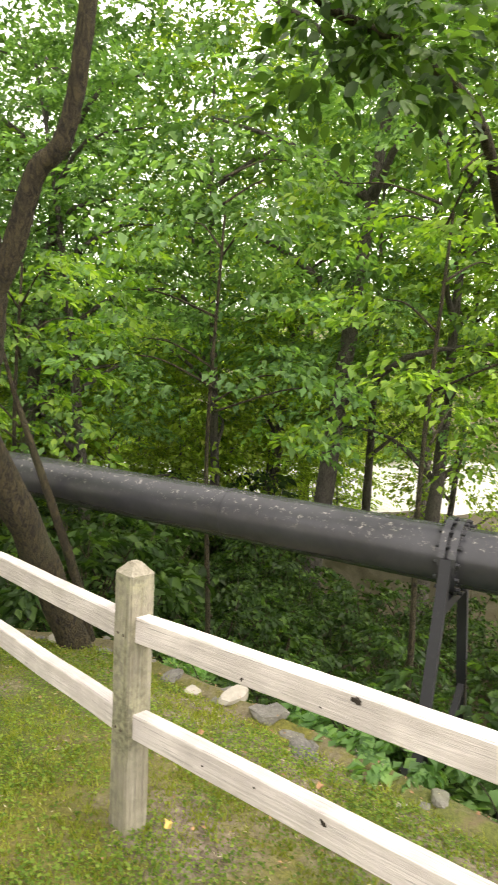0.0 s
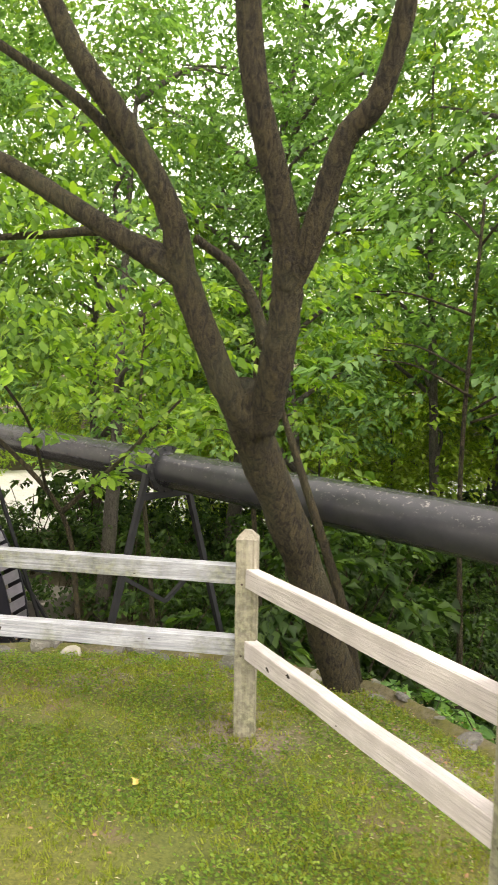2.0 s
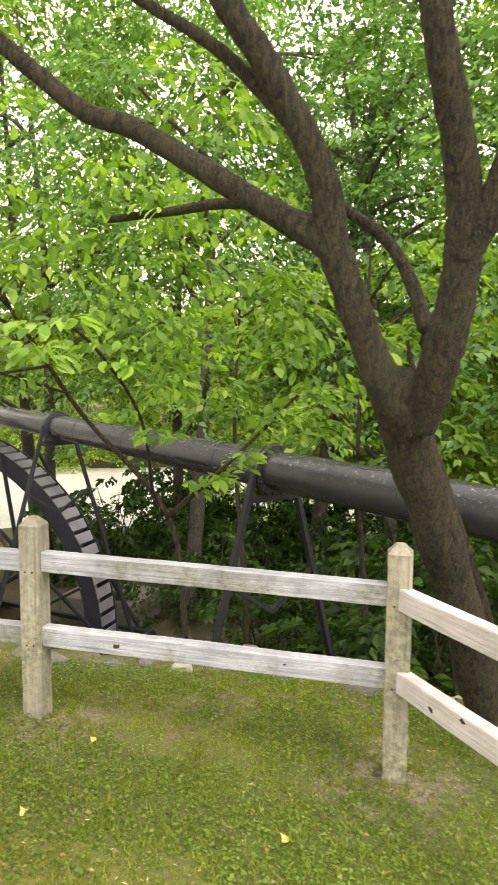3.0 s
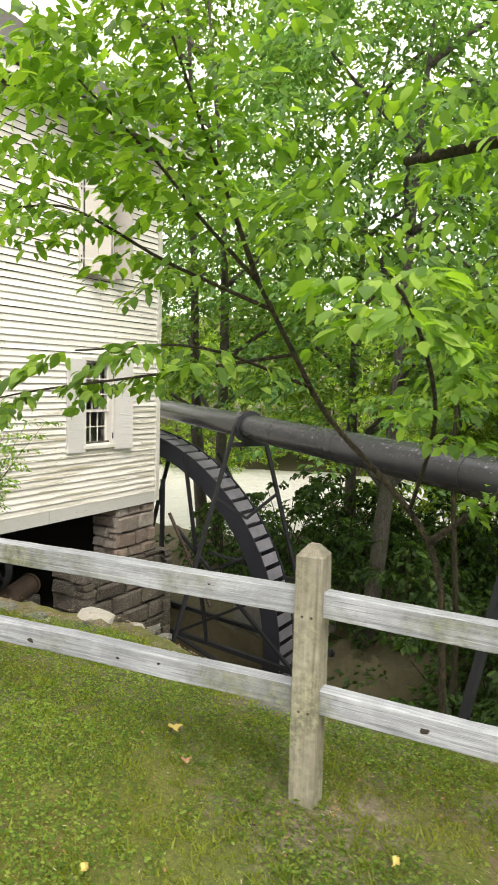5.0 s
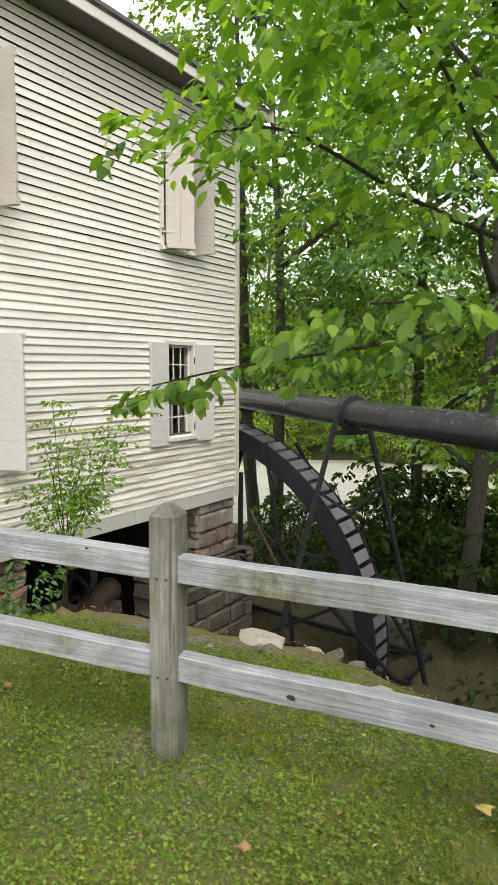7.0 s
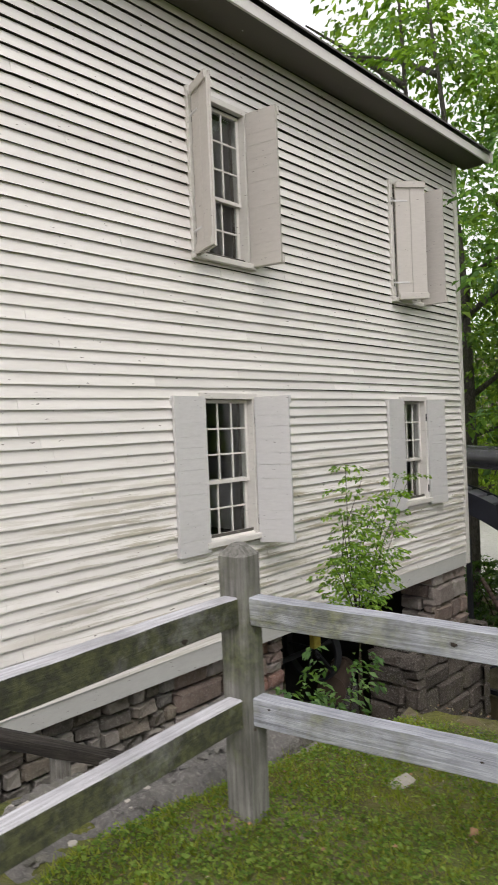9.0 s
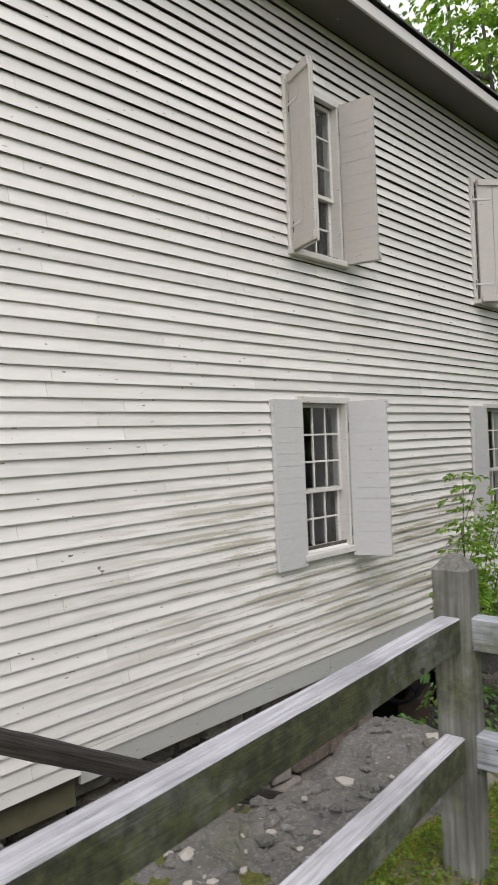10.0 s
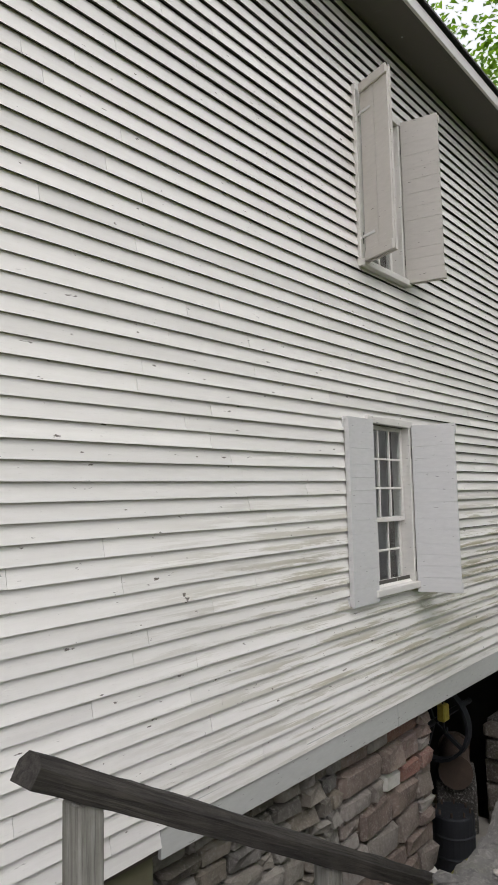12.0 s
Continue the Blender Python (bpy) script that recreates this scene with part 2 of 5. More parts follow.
M_CLOVER = leaf_mat("clover_leaf", (0.075, 0.14, 0.024), (0.16, 0.26, 0.045), (0.29, 0.38, 0.085), 0.25)


def ground_mat():
    m, t, b = mat("lawn_and_earth")
    p = world_place(t)
    big = noise_of(t, p, 0.7, 5, 0.55)
    mid = noise_of(t, p, 3.2, 7, 0.65)
    fine = noise_of(t, p, 55.0, 6, 0.75)
    grass = mix(t, ramp(t, fine, (0.3, 0.0), (0.7, 1.0)), (0.045, 0.06, 0.012), (0.19, 0.215, 0.045))
    moss = mix(t, ramp(t, fine, (0.3, 0.0), (0.7, 1.0)), (0.075, 0.07, 0.011), (0.27, 0.25, 0.045))
    earth = mix(t, fine, (0.10, 0.068, 0.04), (0.26, 0.19, 0.125))
    lawn = mix(t, ramp(t, big, (0.42, 0.0), (0.6, 0.8)), grass, moss)
    lawn = mix(t, ramp(t, mid, (0.56, 0.0), (0.66, 0.85)), lawn, earth)
    bare = t.nodes.new("ShaderNodeAttribute")
    bare.attribute_name = "bare_earth"
    gravel = mix(t, ramp(t, noise_of(t, p, 26.0, 6, 0.75), (0.35, 0.0), (0.65, 1.0)), (0.09, 0.065, 0.04), (0.32, 0.27, 0.21))
    lawn = mix(t, mix(t, 1.0, bare.outputs["Color"], ramp(t, noise_of(t, p, 2.4, 6, 0.7), (0.44, 0.0), (0.56, 1.0)), "MULTIPLY"), lawn, gravel)
    floor_leaf = mix(t, noise_of(t, p, 9.0, 6, 0.7), (0.05, 0.042, 0.022), (0.13, 0.11, 0.06))
    sep = t.nodes.new("ShaderNodeSeparateXYZ")
    t.links.new(p, sep.inputs[0])
    low = node(t, "ShaderNodeMapRange", From_Min=-1.2, From_Max=0.4)
    t.links.new(sep.outputs["Z"], low.inputs["Value"])
    far = node(t, "ShaderNodeMapRange", From_Min=-6.0, From_Max=-1.0)
    t.links.new(sep.outputs["X"], far.inputs["Value"])
    col = mix(t, mix(t, 1.0, ramp(t, low.outputs[0], (0.32, 1.0), (0.52, 0.0)), ramp(t, far.outputs[0], (0.45, 0.0), (0.55, 1.0)), "LIGHTEN"), lawn, floor_leaf)
    t.links.new(col, b.inputs["Base Color"])
    b.inputs["Roughness"].default_value = 0.95
    bump(t, b, mix(t, 0.5, mid, fine), 0.9, 0.03)
    return m


M_GROUND = ground_mat()


def simple_mat(name, colour, rough=0.6, scale=20.0, vary=0.5):
    m, t, b = mat(name)
    n = noise_of(t, world_place(t), scale, 6, 0.65)
    t.links.new(mix(t, n, tuple((1 - vary) * c for c in colour), tuple((1 + vary * 0.5) * c for c in colour)), b.inputs["Base Color"])
    b.inputs["Roughness"].default_value = rough
    bump(t, b, n, 0.3, 0.004)
    return m


M_SHINGLE = simple_mat("grey_roof_shingle", (0.13, 0.125, 0.12), 0.9, 14)
# near-black stone: the basement's deep shade is put into its colour
M_BASEMENT_SHADE = simple_mat("basement_stone_shade", (0.030, 0.028, 0.025), 0.9, 5)
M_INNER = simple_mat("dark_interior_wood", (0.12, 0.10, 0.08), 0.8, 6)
M_CONCRETE = simple_mat("dusty_concrete", (0.22, 0.205, 0.18), 0.9, 8, 0.4)
M_YLEAF = simple_mat("yellowed_leaf", (0.55, 0.42, 0.12), 0.7, 30, 0.3)
M_BROWNLEAF = simple_mat("dry_brown_leaf", (0.34, 0.20, 0.10), 0.8, 30, 0.4)
M_PALESTONE = simple_mat("pale_limestone", (0.46, 0.43, 0.38), 0.9, 25, 0.4)


def glass_mat():
    m, t, b = mat("old_window_glass")
    b.inputs["Base Color"].default_value = (0.9, 0.95, 0.95, 1)
    b.inputs["Roughness"].default_value = 0.03
    b.inputs["Transmission Weight"].default_value = 1.0
    b.inputs["IOR"].default_value = 1.45
    bump(t, b, noise_of(t, world_place(t), 6.0, 2), 0.06, 0.01)
    return m


M_GLASS = glass_mat()


def water_mat():
    m, t, b = mat("river_water")
    # pale base colour stands in for the bright sky reflected on the water
    b.inputs["Base Color"].default_value = (0.55, 0.55, 0.50, 1)
    b.inputs["Roughness"].default_value = 0.3
    b.inputs["IOR"].default_value = 1.33
    bump(t, b, noise_of(t, world_place(t, (1, 1, 1)), 1.6, 6, 0.6), 1.0, 0.35)
    return m


M_WATER = water_mat()


# ---- mesh helpers ----
def link(name, bm, material, parent=None, label="", smooth=False):
    me = bpy.data.meshes.new(name)
    bm.to_mesh(me)
    bm.free()
    return link_mesh(name, me, material, parent, label, smooth)


def link_mesh(name, me, material, parent=None, label="", smooth=False):
    if not me.materials:
        me.materials.append(material)
    if smooth:
        me.polygons.foreach_set("use_smooth", [True] * len(me.polygons))
    ob = new(name, me)
    if parent is not None:
        ob.parent = parent
    if label:
        ob["label"] = label
    return ob


part = link


def thing(name, label, category, at=(0, 0, 0), turn=0, group="", kind=""):
    ob = new(name)
    ob.matrix_basis = pose(*at, 0, 0, turn)
    return tagged(ob, label, category, group, kind)


def box(bm, x0, x1, y0, y1, z0, z1, m=None):
    vs = [bm.verts.new((x, y, z)) for x in (x0, x1) for y in (y0, y1) for z in (z0, z1)]
    for f in ((0, 1, 3, 2), (4, 6, 7, 5), (0, 4, 5, 1), (2, 3, 7, 6), (0, 2, 6, 4), (1, 5, 7, 3)):
        bm.faces.new([vs[i] for i in f])
    if m is not None:
        bmesh.ops.transform(bm, matrix=m, verts=vs)
    return vs


def box_bm(x0, x1, y0, y1, z0, z1, bevel=0.0):
    bm = bmesh.new()
    box(bm, x0, x1, y0, y1, z0, z1)
    if bevel:
        bmesh.ops.bevel(bm, geom=bm.edges[:], offset=bevel, segments=1, affect="EDGES")
    return bm


def tube(bm, points, radii, sides=10, rough=0.0, seed=0, cap=True):
    """A tapered tube along points; rough roughens its skin."""
    rings, up = [], Vector((0.3, 0.2, 1)).normalized()
    pts = [Vector(p) for p in points]
    for i, p in enumerate(pts):
        d = (pts[min(i + 1, len(pts) - 1)] - pts[max(i - 1, 0)]).normalized()
        a = d.cross(up)
        a = (a if a.length > 0.05 else d.cross(Vector((1, 0, 0)))).normalized()
        b = d.cross(a).normalized()
        ring = []
        for k in range(sides):
            w = 2 * math.pi * k / sides
            v = a * math.cos(w) + b * math.sin(w)
            r = radii[i]
            if rough:
                r *= 1 + rough * noise.noise((p + v * r) * (0.55 / max(r, 0.02)) + Vector((seed, 0, 0)))
            ring.append(bm.verts.new(p + v * r))
        rings.append(ring)
    for r0, r1 in zip(rings, rings[1:]):
        for k in range(sides):
            bm.faces.new((r0[k], r0[(k + 1) % sides], r1[(k + 1) % sides], r1[k]))
    if cap:
        bm.faces.new(rings[0][::-1])
        bm.faces.new(rings[-1])


def curve_points(points, n):
    """Smooth points through the given ones (Catmull-Rom)."""
    p = [Vector(q) for q in points]
    p = [2 * p[0] - p[1]] + p + [2 * p[-1] - p[-2]]
    out = []
    for i in range(1, len(p) - 2):
        for k in range(n):
            t = k / n
            out.append(0.5 * (2 * p[i] + (p[i + 1] - p[i - 1]) * t + (2 * p[i - 1] - 5 * p[i] + 4 * p[i + 1] - p[i + 2]) * t * t
                              + (3 * p[i] - p[i - 1] - 3 * p[i + 1] + p[i + 2]) * t ** 3))
    out.append(p[-2])
    return out


def bar(bm, a, b, w=0.05, h=None):
    """A square bar from a to b."""
    a, b = Vector(a), Vector(b)
    h = h or w
    q = (b - a).to_track_quat("Z", "Y").to_matrix().to_4x4()
    box(bm, -w / 2, w / 2, -h / 2, h / 2, 0, (b - a).length, Matrix.Translation(a) @ q)


def leaves_mesh(name, base, way, normal, length, width, fold=0.25, fine=False):
    """One mesh of many leaves; rows of base point, direction and up side."""
    n = len(base)
    way = way / np.linalg.norm(way, axis=1, keepdims=True)
    side = np.cross(way, normal)
    side /= np.linalg.norm(side, axis=1, keepdims=True) + 1e-9
    up = np.cross(side, way)
    L, W = length[:, None], width[:, None]
    if fine:
        prof = ((0.0, 0.0), (0.22, 0.38), (0.55, 0.5), (0.82, 0.28))
        rows = [base]
        for f, w in prof[1:]:
            c = base + way * L * f - up * L * (0.22 * f * f)
            rows += [c - side * W * w + up * W * w * fold, c, c + side * W * w + up * W * w * fold]
        rows.append(base + way * L - up * L * 0.26)
        v = np.stack(rows, 1)
        k = v.shape[1]
        f0 = [(0, 2, 1), (0, 3, 2), (1, 2, 5), (1, 5, 4), (2, 3, 6), (2, 6, 5), (4, 5, 8), (4, 8, 7), (5, 6, 9), (5, 9, 8), (7, 8, 10), (8, 9, 10)]
    else:
        c = base + way * L * 0.5
        v = np.stack([base, c - side * W * 0.5 + up * W * fold, base + way * L - up * L * 0.15, c + side * W * 0.5 + up * W * fold], 1)
        k, f0 = 4, [(0, 2, 1), (0, 3, 2)]
    f = (np.arange(n)[:, None, None] * k + np.array(f0)[None]).reshape(-1, 3)
    me = bpy.data.meshes.new(name)
    me.vertices.add(n * k)
    me.vertices.foreach_set("co", v.reshape(-1).astype(np.float32))
    me.loops.add(f.size)
    me.loops.foreach_set("vertex_index", f.reshape(-1).astype(np.int32))
    me.polygons.add(len(f))
    me.polygons.foreach_set("loop_start", np.arange(0, f.size, 3, dtype=np.int32))
    me.update(calc_edges=True)
    return me


def spray_leaves(rng, origins, ways, lengths, per, leaf, droop=0.35, spread=0.38):
    """Flat, drooping fans of leaves, as twigs carry them."""
    s = len(origins)
    t = rng.random((s, per)) ** 0.8
    sidev = np.cross(ways, (0, 0, 1.0))
    sidev /= np.linalg.norm(sidev, axis=1, keepdims=True) + 1e-9
    lat = (rng.random((s, per)) * 2 - 1) * spread * (np.sin(np.pi * np.clip(t, 0, 1) ** 0.8) + 0.15)
    L = lengths[:, None]
    p = origins[:, None] + ways[:, None] * (t * L)[..., None] + sidev[:, None] * (lat * L)[..., None]
    p[..., 2] += -droop * (t ** 2 + 1.3 * lat ** 2) * L + rng.normal(0, 0.035, (s, per)) * L
    way = ways[:, None] * 0.7 + sidev[:, None] * (np.sign(lat) * 0.8)[..., None] + rng.normal(0, 0.35, (s, per, 3))
    way[..., 2] -= 0.35 + 0.5 * droop
    nor = rng.normal(0, 0.38, (s, per, 3))
    nor[..., 2] += 1
    n = s * per
    ll = leaf * (0.65 + 0.6 * rng.random(n))
    return p.reshape(n, 3), way.reshape(n, 3), nor.reshape(n, 3), ll


def join_sets(sets):
    return [np.concatenate(x) for x in zip(*sets)]


# ---- the ground ----
EDGE = [(-40, -42), (-12, -15.6), (-7.16, -10.66), (-6.35, -10.0), (-5.68, -9.4), (-4.68, -8.5), (-4.5, -7.6), (-4.6, -6.7), (-4.93, -6.0), (-5.2, -5.0), (-4.85, -3.9),
        (-5.2, -2.6), (-5.5, -1.9), (-5.6, -1.3)]


def edge_distance(x, y):
    """Metres beyond the brink of the lawn (negative on the lawn)."""
    best, sign = np.full(x.shape, 1e9), np.zeros(x.shape)
    for (ax, ay), (bx, by) in zip(EDGE, EDGE[1:]):
        dx, dy = bx - ax, by - ay
        t = np.clip(((x - ax) * dx + (y - ay) * dy) / (dx * dx + dy * dy), 0, 1)
        d = np.hypot(x - ax - t * dx, y - ay - t * dy)
        c = (x - ax) * dy - (y - ay) * dx
        near = d < best
        best, sign = np.where(near, d, best), np.where(near, np.sign(c), sign)
    return best * sign


def smooth(a):
    a = np.clip(a, 0, 1)
    return a * a * (3 - 2 * a)


def ground_z(x, y):
    x, y = np.asarray(x, float), np.asarray(y, float)
    lawn = np.clip(-0.7345 - 0.114 * x + 0.0301 * y, -0.6, 0.12)
    lawn = lawn - smooth((y + 2.95) / 0.8) * smooth((-7.5 - x) / 0.7) * 0.28
    lawn = lawn - smooth((y + 2.25) / 0.35) * smooth((x + 7.9) / 0.3) * 0.2
    d = edge_distance(x, y)
    u = 0.96 * x + 0.28 * y
    ravine = -2.95 + 0.25 * np.sin(0.7 * x + 1.3 * y) * 0.5 - smooth((u - 8) / 4) * 1.1 + smooth((u - 24) / 12) * 3.2 + smooth((u - 40) / 160) * 22
    fall = np.clip(d, 0, None)
    z = np.where(d > 0, lawn - smooth(fall / 2.3) * (lawn - ravine) - smooth(fall / 0.25) * 0.06, lawn - smooth(1 - np.clip(-d, 0, 1) / 0.6) * 0.05)
    z = np.where((x > 0.3) & (x < 1.25) & (y > -2.45) & (y < 5.4), -6.9, z)
    return np.where((y > -1.4) & (x > -8.75) & (x < 0.2), np.minimum(z, -2.45), z)


def ground_sheet():
    xs = np.concatenate([np.linspace(-400, -40, 14), np.linspace(-36, -13, 14), np.arange(-12.5, -3, 0.11), np.arange(-3, 0.1, 0.3), np.arange(0.2, 1.6, 0.1), np.arange(1.7, 14, 0.4), np.linspace(14.5, 60, 50), np.linspace(70, 500, 18)])
    ys = np.concatenate([np.linspace(-400, -40, 14), np.linspace(-36, -14, 16), np.arange(-13.5, -0.5, 0.11), np.arange(-0.4, 14, 0.5), np.linspace(15, 60, 30), np.linspace(75, 500, 16)])
    gx, gy = np.meshgrid(xs, ys, indexing="ij")
    gz = ground_z(gx, gy)
    near = (gx > -13) & (gx < -3) & (gy > -14) & (gy < -1)
    rng = np.random.default_rng(5)
    gz = gz + np.where(near, rng.normal(0, 0.006, gx.shape), rng.normal(0, 0.05, gx.shape))
    n, m = gx.shape
    v = np.stack([gx, gy, gz], -1).reshape(-1, 3)
    i = np.arange(n * m).reshape(n, m)
    f = np.stack([i[:-1, :-1], i[1:, :-1], i[1:, 1:], i[:-1, 1:]], -1).reshape(-1, 4)
    me = bpy.data.meshes.new("ground")
    me.from_pydata(v.tolist(), [], f.tolist())
    d = edge_distance(gx, gy)
    bare = np.clip(1 - np.abs(d + 0.4) / 0.75, 0, 1)
    for px, py in ((-7.0, -2.4), (-6.4, -4.0), (-6.05, -5.9), (-5.84, -7.8), (-7.2, -9.1)):
        bare = np.maximum(bare, 1.3 * np.clip(1 - np.hypot(gx - px + 0.1, gy - py + 0.1) / 0.55, 0, 1))
    at = me.attributes.new("bare_earth", "FLOAT", "POINT")
    at.data.foreach_set("value", np.clip(bare * 1.5, 0, 1).reshape(-1).astype(np.float32))
    tagged(link_mesh("ground", me, M_GROUND, smooth=True), "mossy lawn falling away to a shady wooded ravine", "ground", kind="structure")


ground_sheet()

bm = bmesh.new()
q = Matrix.Rotation(math.atan2(0.28, 0.96), 4, "Z")
box(bm, 9, 31, -140, 160, -3.9, -3.62, q)
tagged(link("water", bm, M_WATER), "river water behind the trees, sky glare in its colour", "river", kind="structure")


# ---- fence ----
M_KNOT = simple_mat("dark_knot", (0.03, 0.022, 0.016), 0.9, 60)


def post(at, top, turn, label="square weathered wooden fence post with a pointed top"):
    x, y, z = at
    h = top - z
    ob = thing("fence_post", label, "fence post", (x, y, z), turn, "fence posts")
    w = 0.058
    bm = bmesh.new()
    rings = [[bm.verts.new((a * r, b * r, zz)) for a, b in ((-1, -1), (1, -1), (1, 1), (-1, 1))] for r, zz in ((w, -0.25), (w, h - 0.045), (0.018, h))]
    bm.faces.new(rings[0][::-1])
    bm.faces.new(rings[2])
    for r0, r1 in zip(rings, rings[1:]):
        for k in range(4):
            bm.faces.new((r0[k], r0[(k + 1) % 4], r1[(k + 1) % 4], r1[k]))
    bmesh.ops.bevel(bm, geom=[e for e in bm.edges if abs(e.verts[0].co.z - e.verts[1].co.z) > 0.3], offset=0.006, segments=2, affect="EDGES")
    bmesh.ops.subdivide_edges(bm, edges=[e for e in bm.edges if e.calc_length() > 0.5], cuts=8)
    for v in bm.verts:
        v.co += Vector((noise.noise(v.co * 9 + Vector(at)), noise.noise(v.co * 9 - Vector(at)), 0)) * 0.003
    part("shaft", bm, M_POST_GREY if y > -5 else M_POST, ob)
    for zz in (h - 0.29, h - 0.69):
        for yy in (-0.018, 0.022):
            for s in (-1, 1):
                b2 = bmesh.new()
                bmesh.ops.create_cone(b2, cap_ends=True, segments=8, radius1=0.006, radius2=0.006, depth=0.004, matrix=pose(yy, s * (w + 0.001), zz, 90, 0, 0))
                part("bolt", b2, M_RUST, ob)
    return ob


def rail(a, b, top_a, top_b, material, label, seed, h=0.105, w=0.068):
    """A sawn rail whose top runs from top_a over a to top_b over b."""
    a, b = Vector((*a, top_a - h / 2)), Vector((*b, top_b - h / 2))
    d = b - a
    n = 24
    bm = bmesh.new()
    rings = []
    for i in range(n + 1):
        t = i / n
        wob = Vector((0, 0.004 * noise.noise(Vector((seed, t * 4, 1))), 0.006 * noise.noise(Vector((seed, t * 3, 5)))))
        ring = []
        for y, z in ((-1, -0.94), (-0.9, -1), (0.9, -1), (1, -0.94), (1, 0.9), (0.86, 1), (-0.86, 1), (-1, 0.9)):
            chip = 0.0035 * noise.noise(Vector((seed * 3 + y, z * 2, t * 25)))
            ring.append(bm.verts.new(Vector((t * d.length, y * w / 2 + chip, z * h / 2 + chip)) + wob))
        rings.append(ring)
    for r0, r1 in zip(rings, rings[1:]):
        for k in range(8):
            bm.faces.new((r0[k], r1[k], r1[(k + 1) % 8], r0[(k + 1) % 8]))
    bm.faces.new(rings[0])
    bm.faces.new(rings[-1][::-1])
    bmesh.ops.recalc_face_normals(bm, faces=bm.faces[:])
    ob = link("fence_rail", bm, material)
    yaw = math.degrees(math.atan2(d.y, d.x))
    ob.matrix_basis = pose(*a, 0, -math.degrees(math.asin(d.z / d.length)), yaw)
    return tagged(ob, label, "fence rail", "fence rails")


POSTS = {"B": (-8.66, -10.36, 0.02, 1.12), "A": (-7.27, -9.025, -0.15, 0.965), "C": (-5.84, -7.825, -0.27, 0.855), "E": (-6.077, -5.937, -0.21, 0.885),
         "F": (-6.412, -4.024, -0.14, 0.912), "G": (-6.99, -2.435, 0.0, 1.028), "H": (-8.8, -2.65, -0.12, 0.93)}
TURNS = {"B": 44, "A": 40, "C": 97, "E": 98, "F": 105, "G": 6, "H": 6}
for k, (x, y, z, top) in POSTS.items():
    post((x, y, z), top, TURNS[k])
SPANS = (("B", "A", (0.90, 0.50), (0.75, 0.345), M_RAIL_PALE), ("A", "C", (0.735, 0.335), (0.65, 0.25), M_RAIL_PALE),
         ("C", "E", (0.66, 0.255), (0.70, 0.295), M_RAIL), ("E", "F", (0.695, 0.292), (0.713, 0.315), M_RAIL),
         ("F", "G", (0.713, 0.313), (0.835, 0.46), M_RAIL), ("G", "H", (0.835, 0.455), (0.865, 0.485), M_RAIL_MOSSY))
for i, (p, q2, ta, tb, m) in enumerate(SPANS):
    for k in (0, 1):
        r = rail(POSTS[p][:2], POSTS[q2][:2], ta[k], tb[k], m, "sun-bleached sawn wooden fence rail" if m == M_RAIL_PALE else "grey weathered wooden fence rail with green algae", i * 2 + k)
        kr = random.Random(i * 5 + k)
        for j in range(5 if p == "B" else 3):
            bm = bmesh.new()
            bmesh.ops.create_icosphere(bm, subdivisions=2, radius=1)
            big = kr.choice((0.5, 0.7, 1.0, 1.6))
            for v in bm.verts:
                v.co = Vector((v.co.x * 0.012 * big, v.co.y * 0.003, v.co.z * 0.007 * big)) * (1 + 0.6 * noise.noise(v.co * 1.5 + Vector((j, k, i))))
            kn = part("knot", bm, M_KNOT, r, "dark knot hole")
            kn.matrix_basis = pose(kr.uniform(0.3, 1.6), kr.choice((-0.033, 0.033)), kr.uniform(-0.035, 0.035), 0, kr.uniform(-20, 20), 0)


# ---- pipe ----
PIPE_A, PIPE_B, R_PIPE = Vector((-7.9, -13.304, 0.71)), Vector((0.72, 0.02, 0.93)), 0.172


def pipe_at(t):
    return PIPE_A + (PIPE_B - PIPE_A) * t


def pipeline():
    ob = thing("penstock_pipe", "long black coated steel water pipe on iron trestles", "pipe")
    bm = bmesh.new()
    tube(bm, [pipe_at(-0.35 + i / 40 * 1.46) for i in range(41)], [R_PIPE] * 41, 32)
    part("pipe_barrel", bm, M_PIPE, ob, smooth=True)
    d = (PIPE_B - PIPE_A).normalized()
    for t in COLLARS:
        c = pipe_at(t)
        bm = bmesh.new()
        tube(bm, [c - d * 0.05, c - d * 0.05, c - d * 0.012, c - d * 0.012, c + d * 0.012, c + d * 0.012, c + d * 0.05, c + d * 0.05],
             [R_PIPE, R_PIPE + 0.05, R_PIPE + 0.05, R_PIPE + 0.015, R_PIPE + 0.015, R_PIPE + 0.05, R_PIPE + 0.05, R_PIPE], 32)
        fl = part("flange", bm, M_PIPE, ob)
        for k in range(14):
            w = 2 * math.pi * k / 14
            a = d.cross(Vector((0, 0, 1))).normalized()
            b = d.cross(a)
            bb = bmesh.new()
            p = c + (a * math.cos(w) + b * math.sin(w)) * (R_PIPE + 0.032)
            tube(bb, [p - d * 0.07, p + d * 0.07], [0.012, 0.012], 6)
            part("bolt", bb, M_IRON, fl)
    for t in (0.29, 0.42, 0.56, 0.68, 0.77):
        c = pipe_at(t)
        bm = bmesh.new()
        tube(bm, [c - d * 0.008, c + d * 0.008], [R_PIPE + 0.004] * 2, 32)
        part("weld_seam", bm, M_PIPE, ob)


COLLARS = (0.194, 0.515, 0.829)
pipeline()


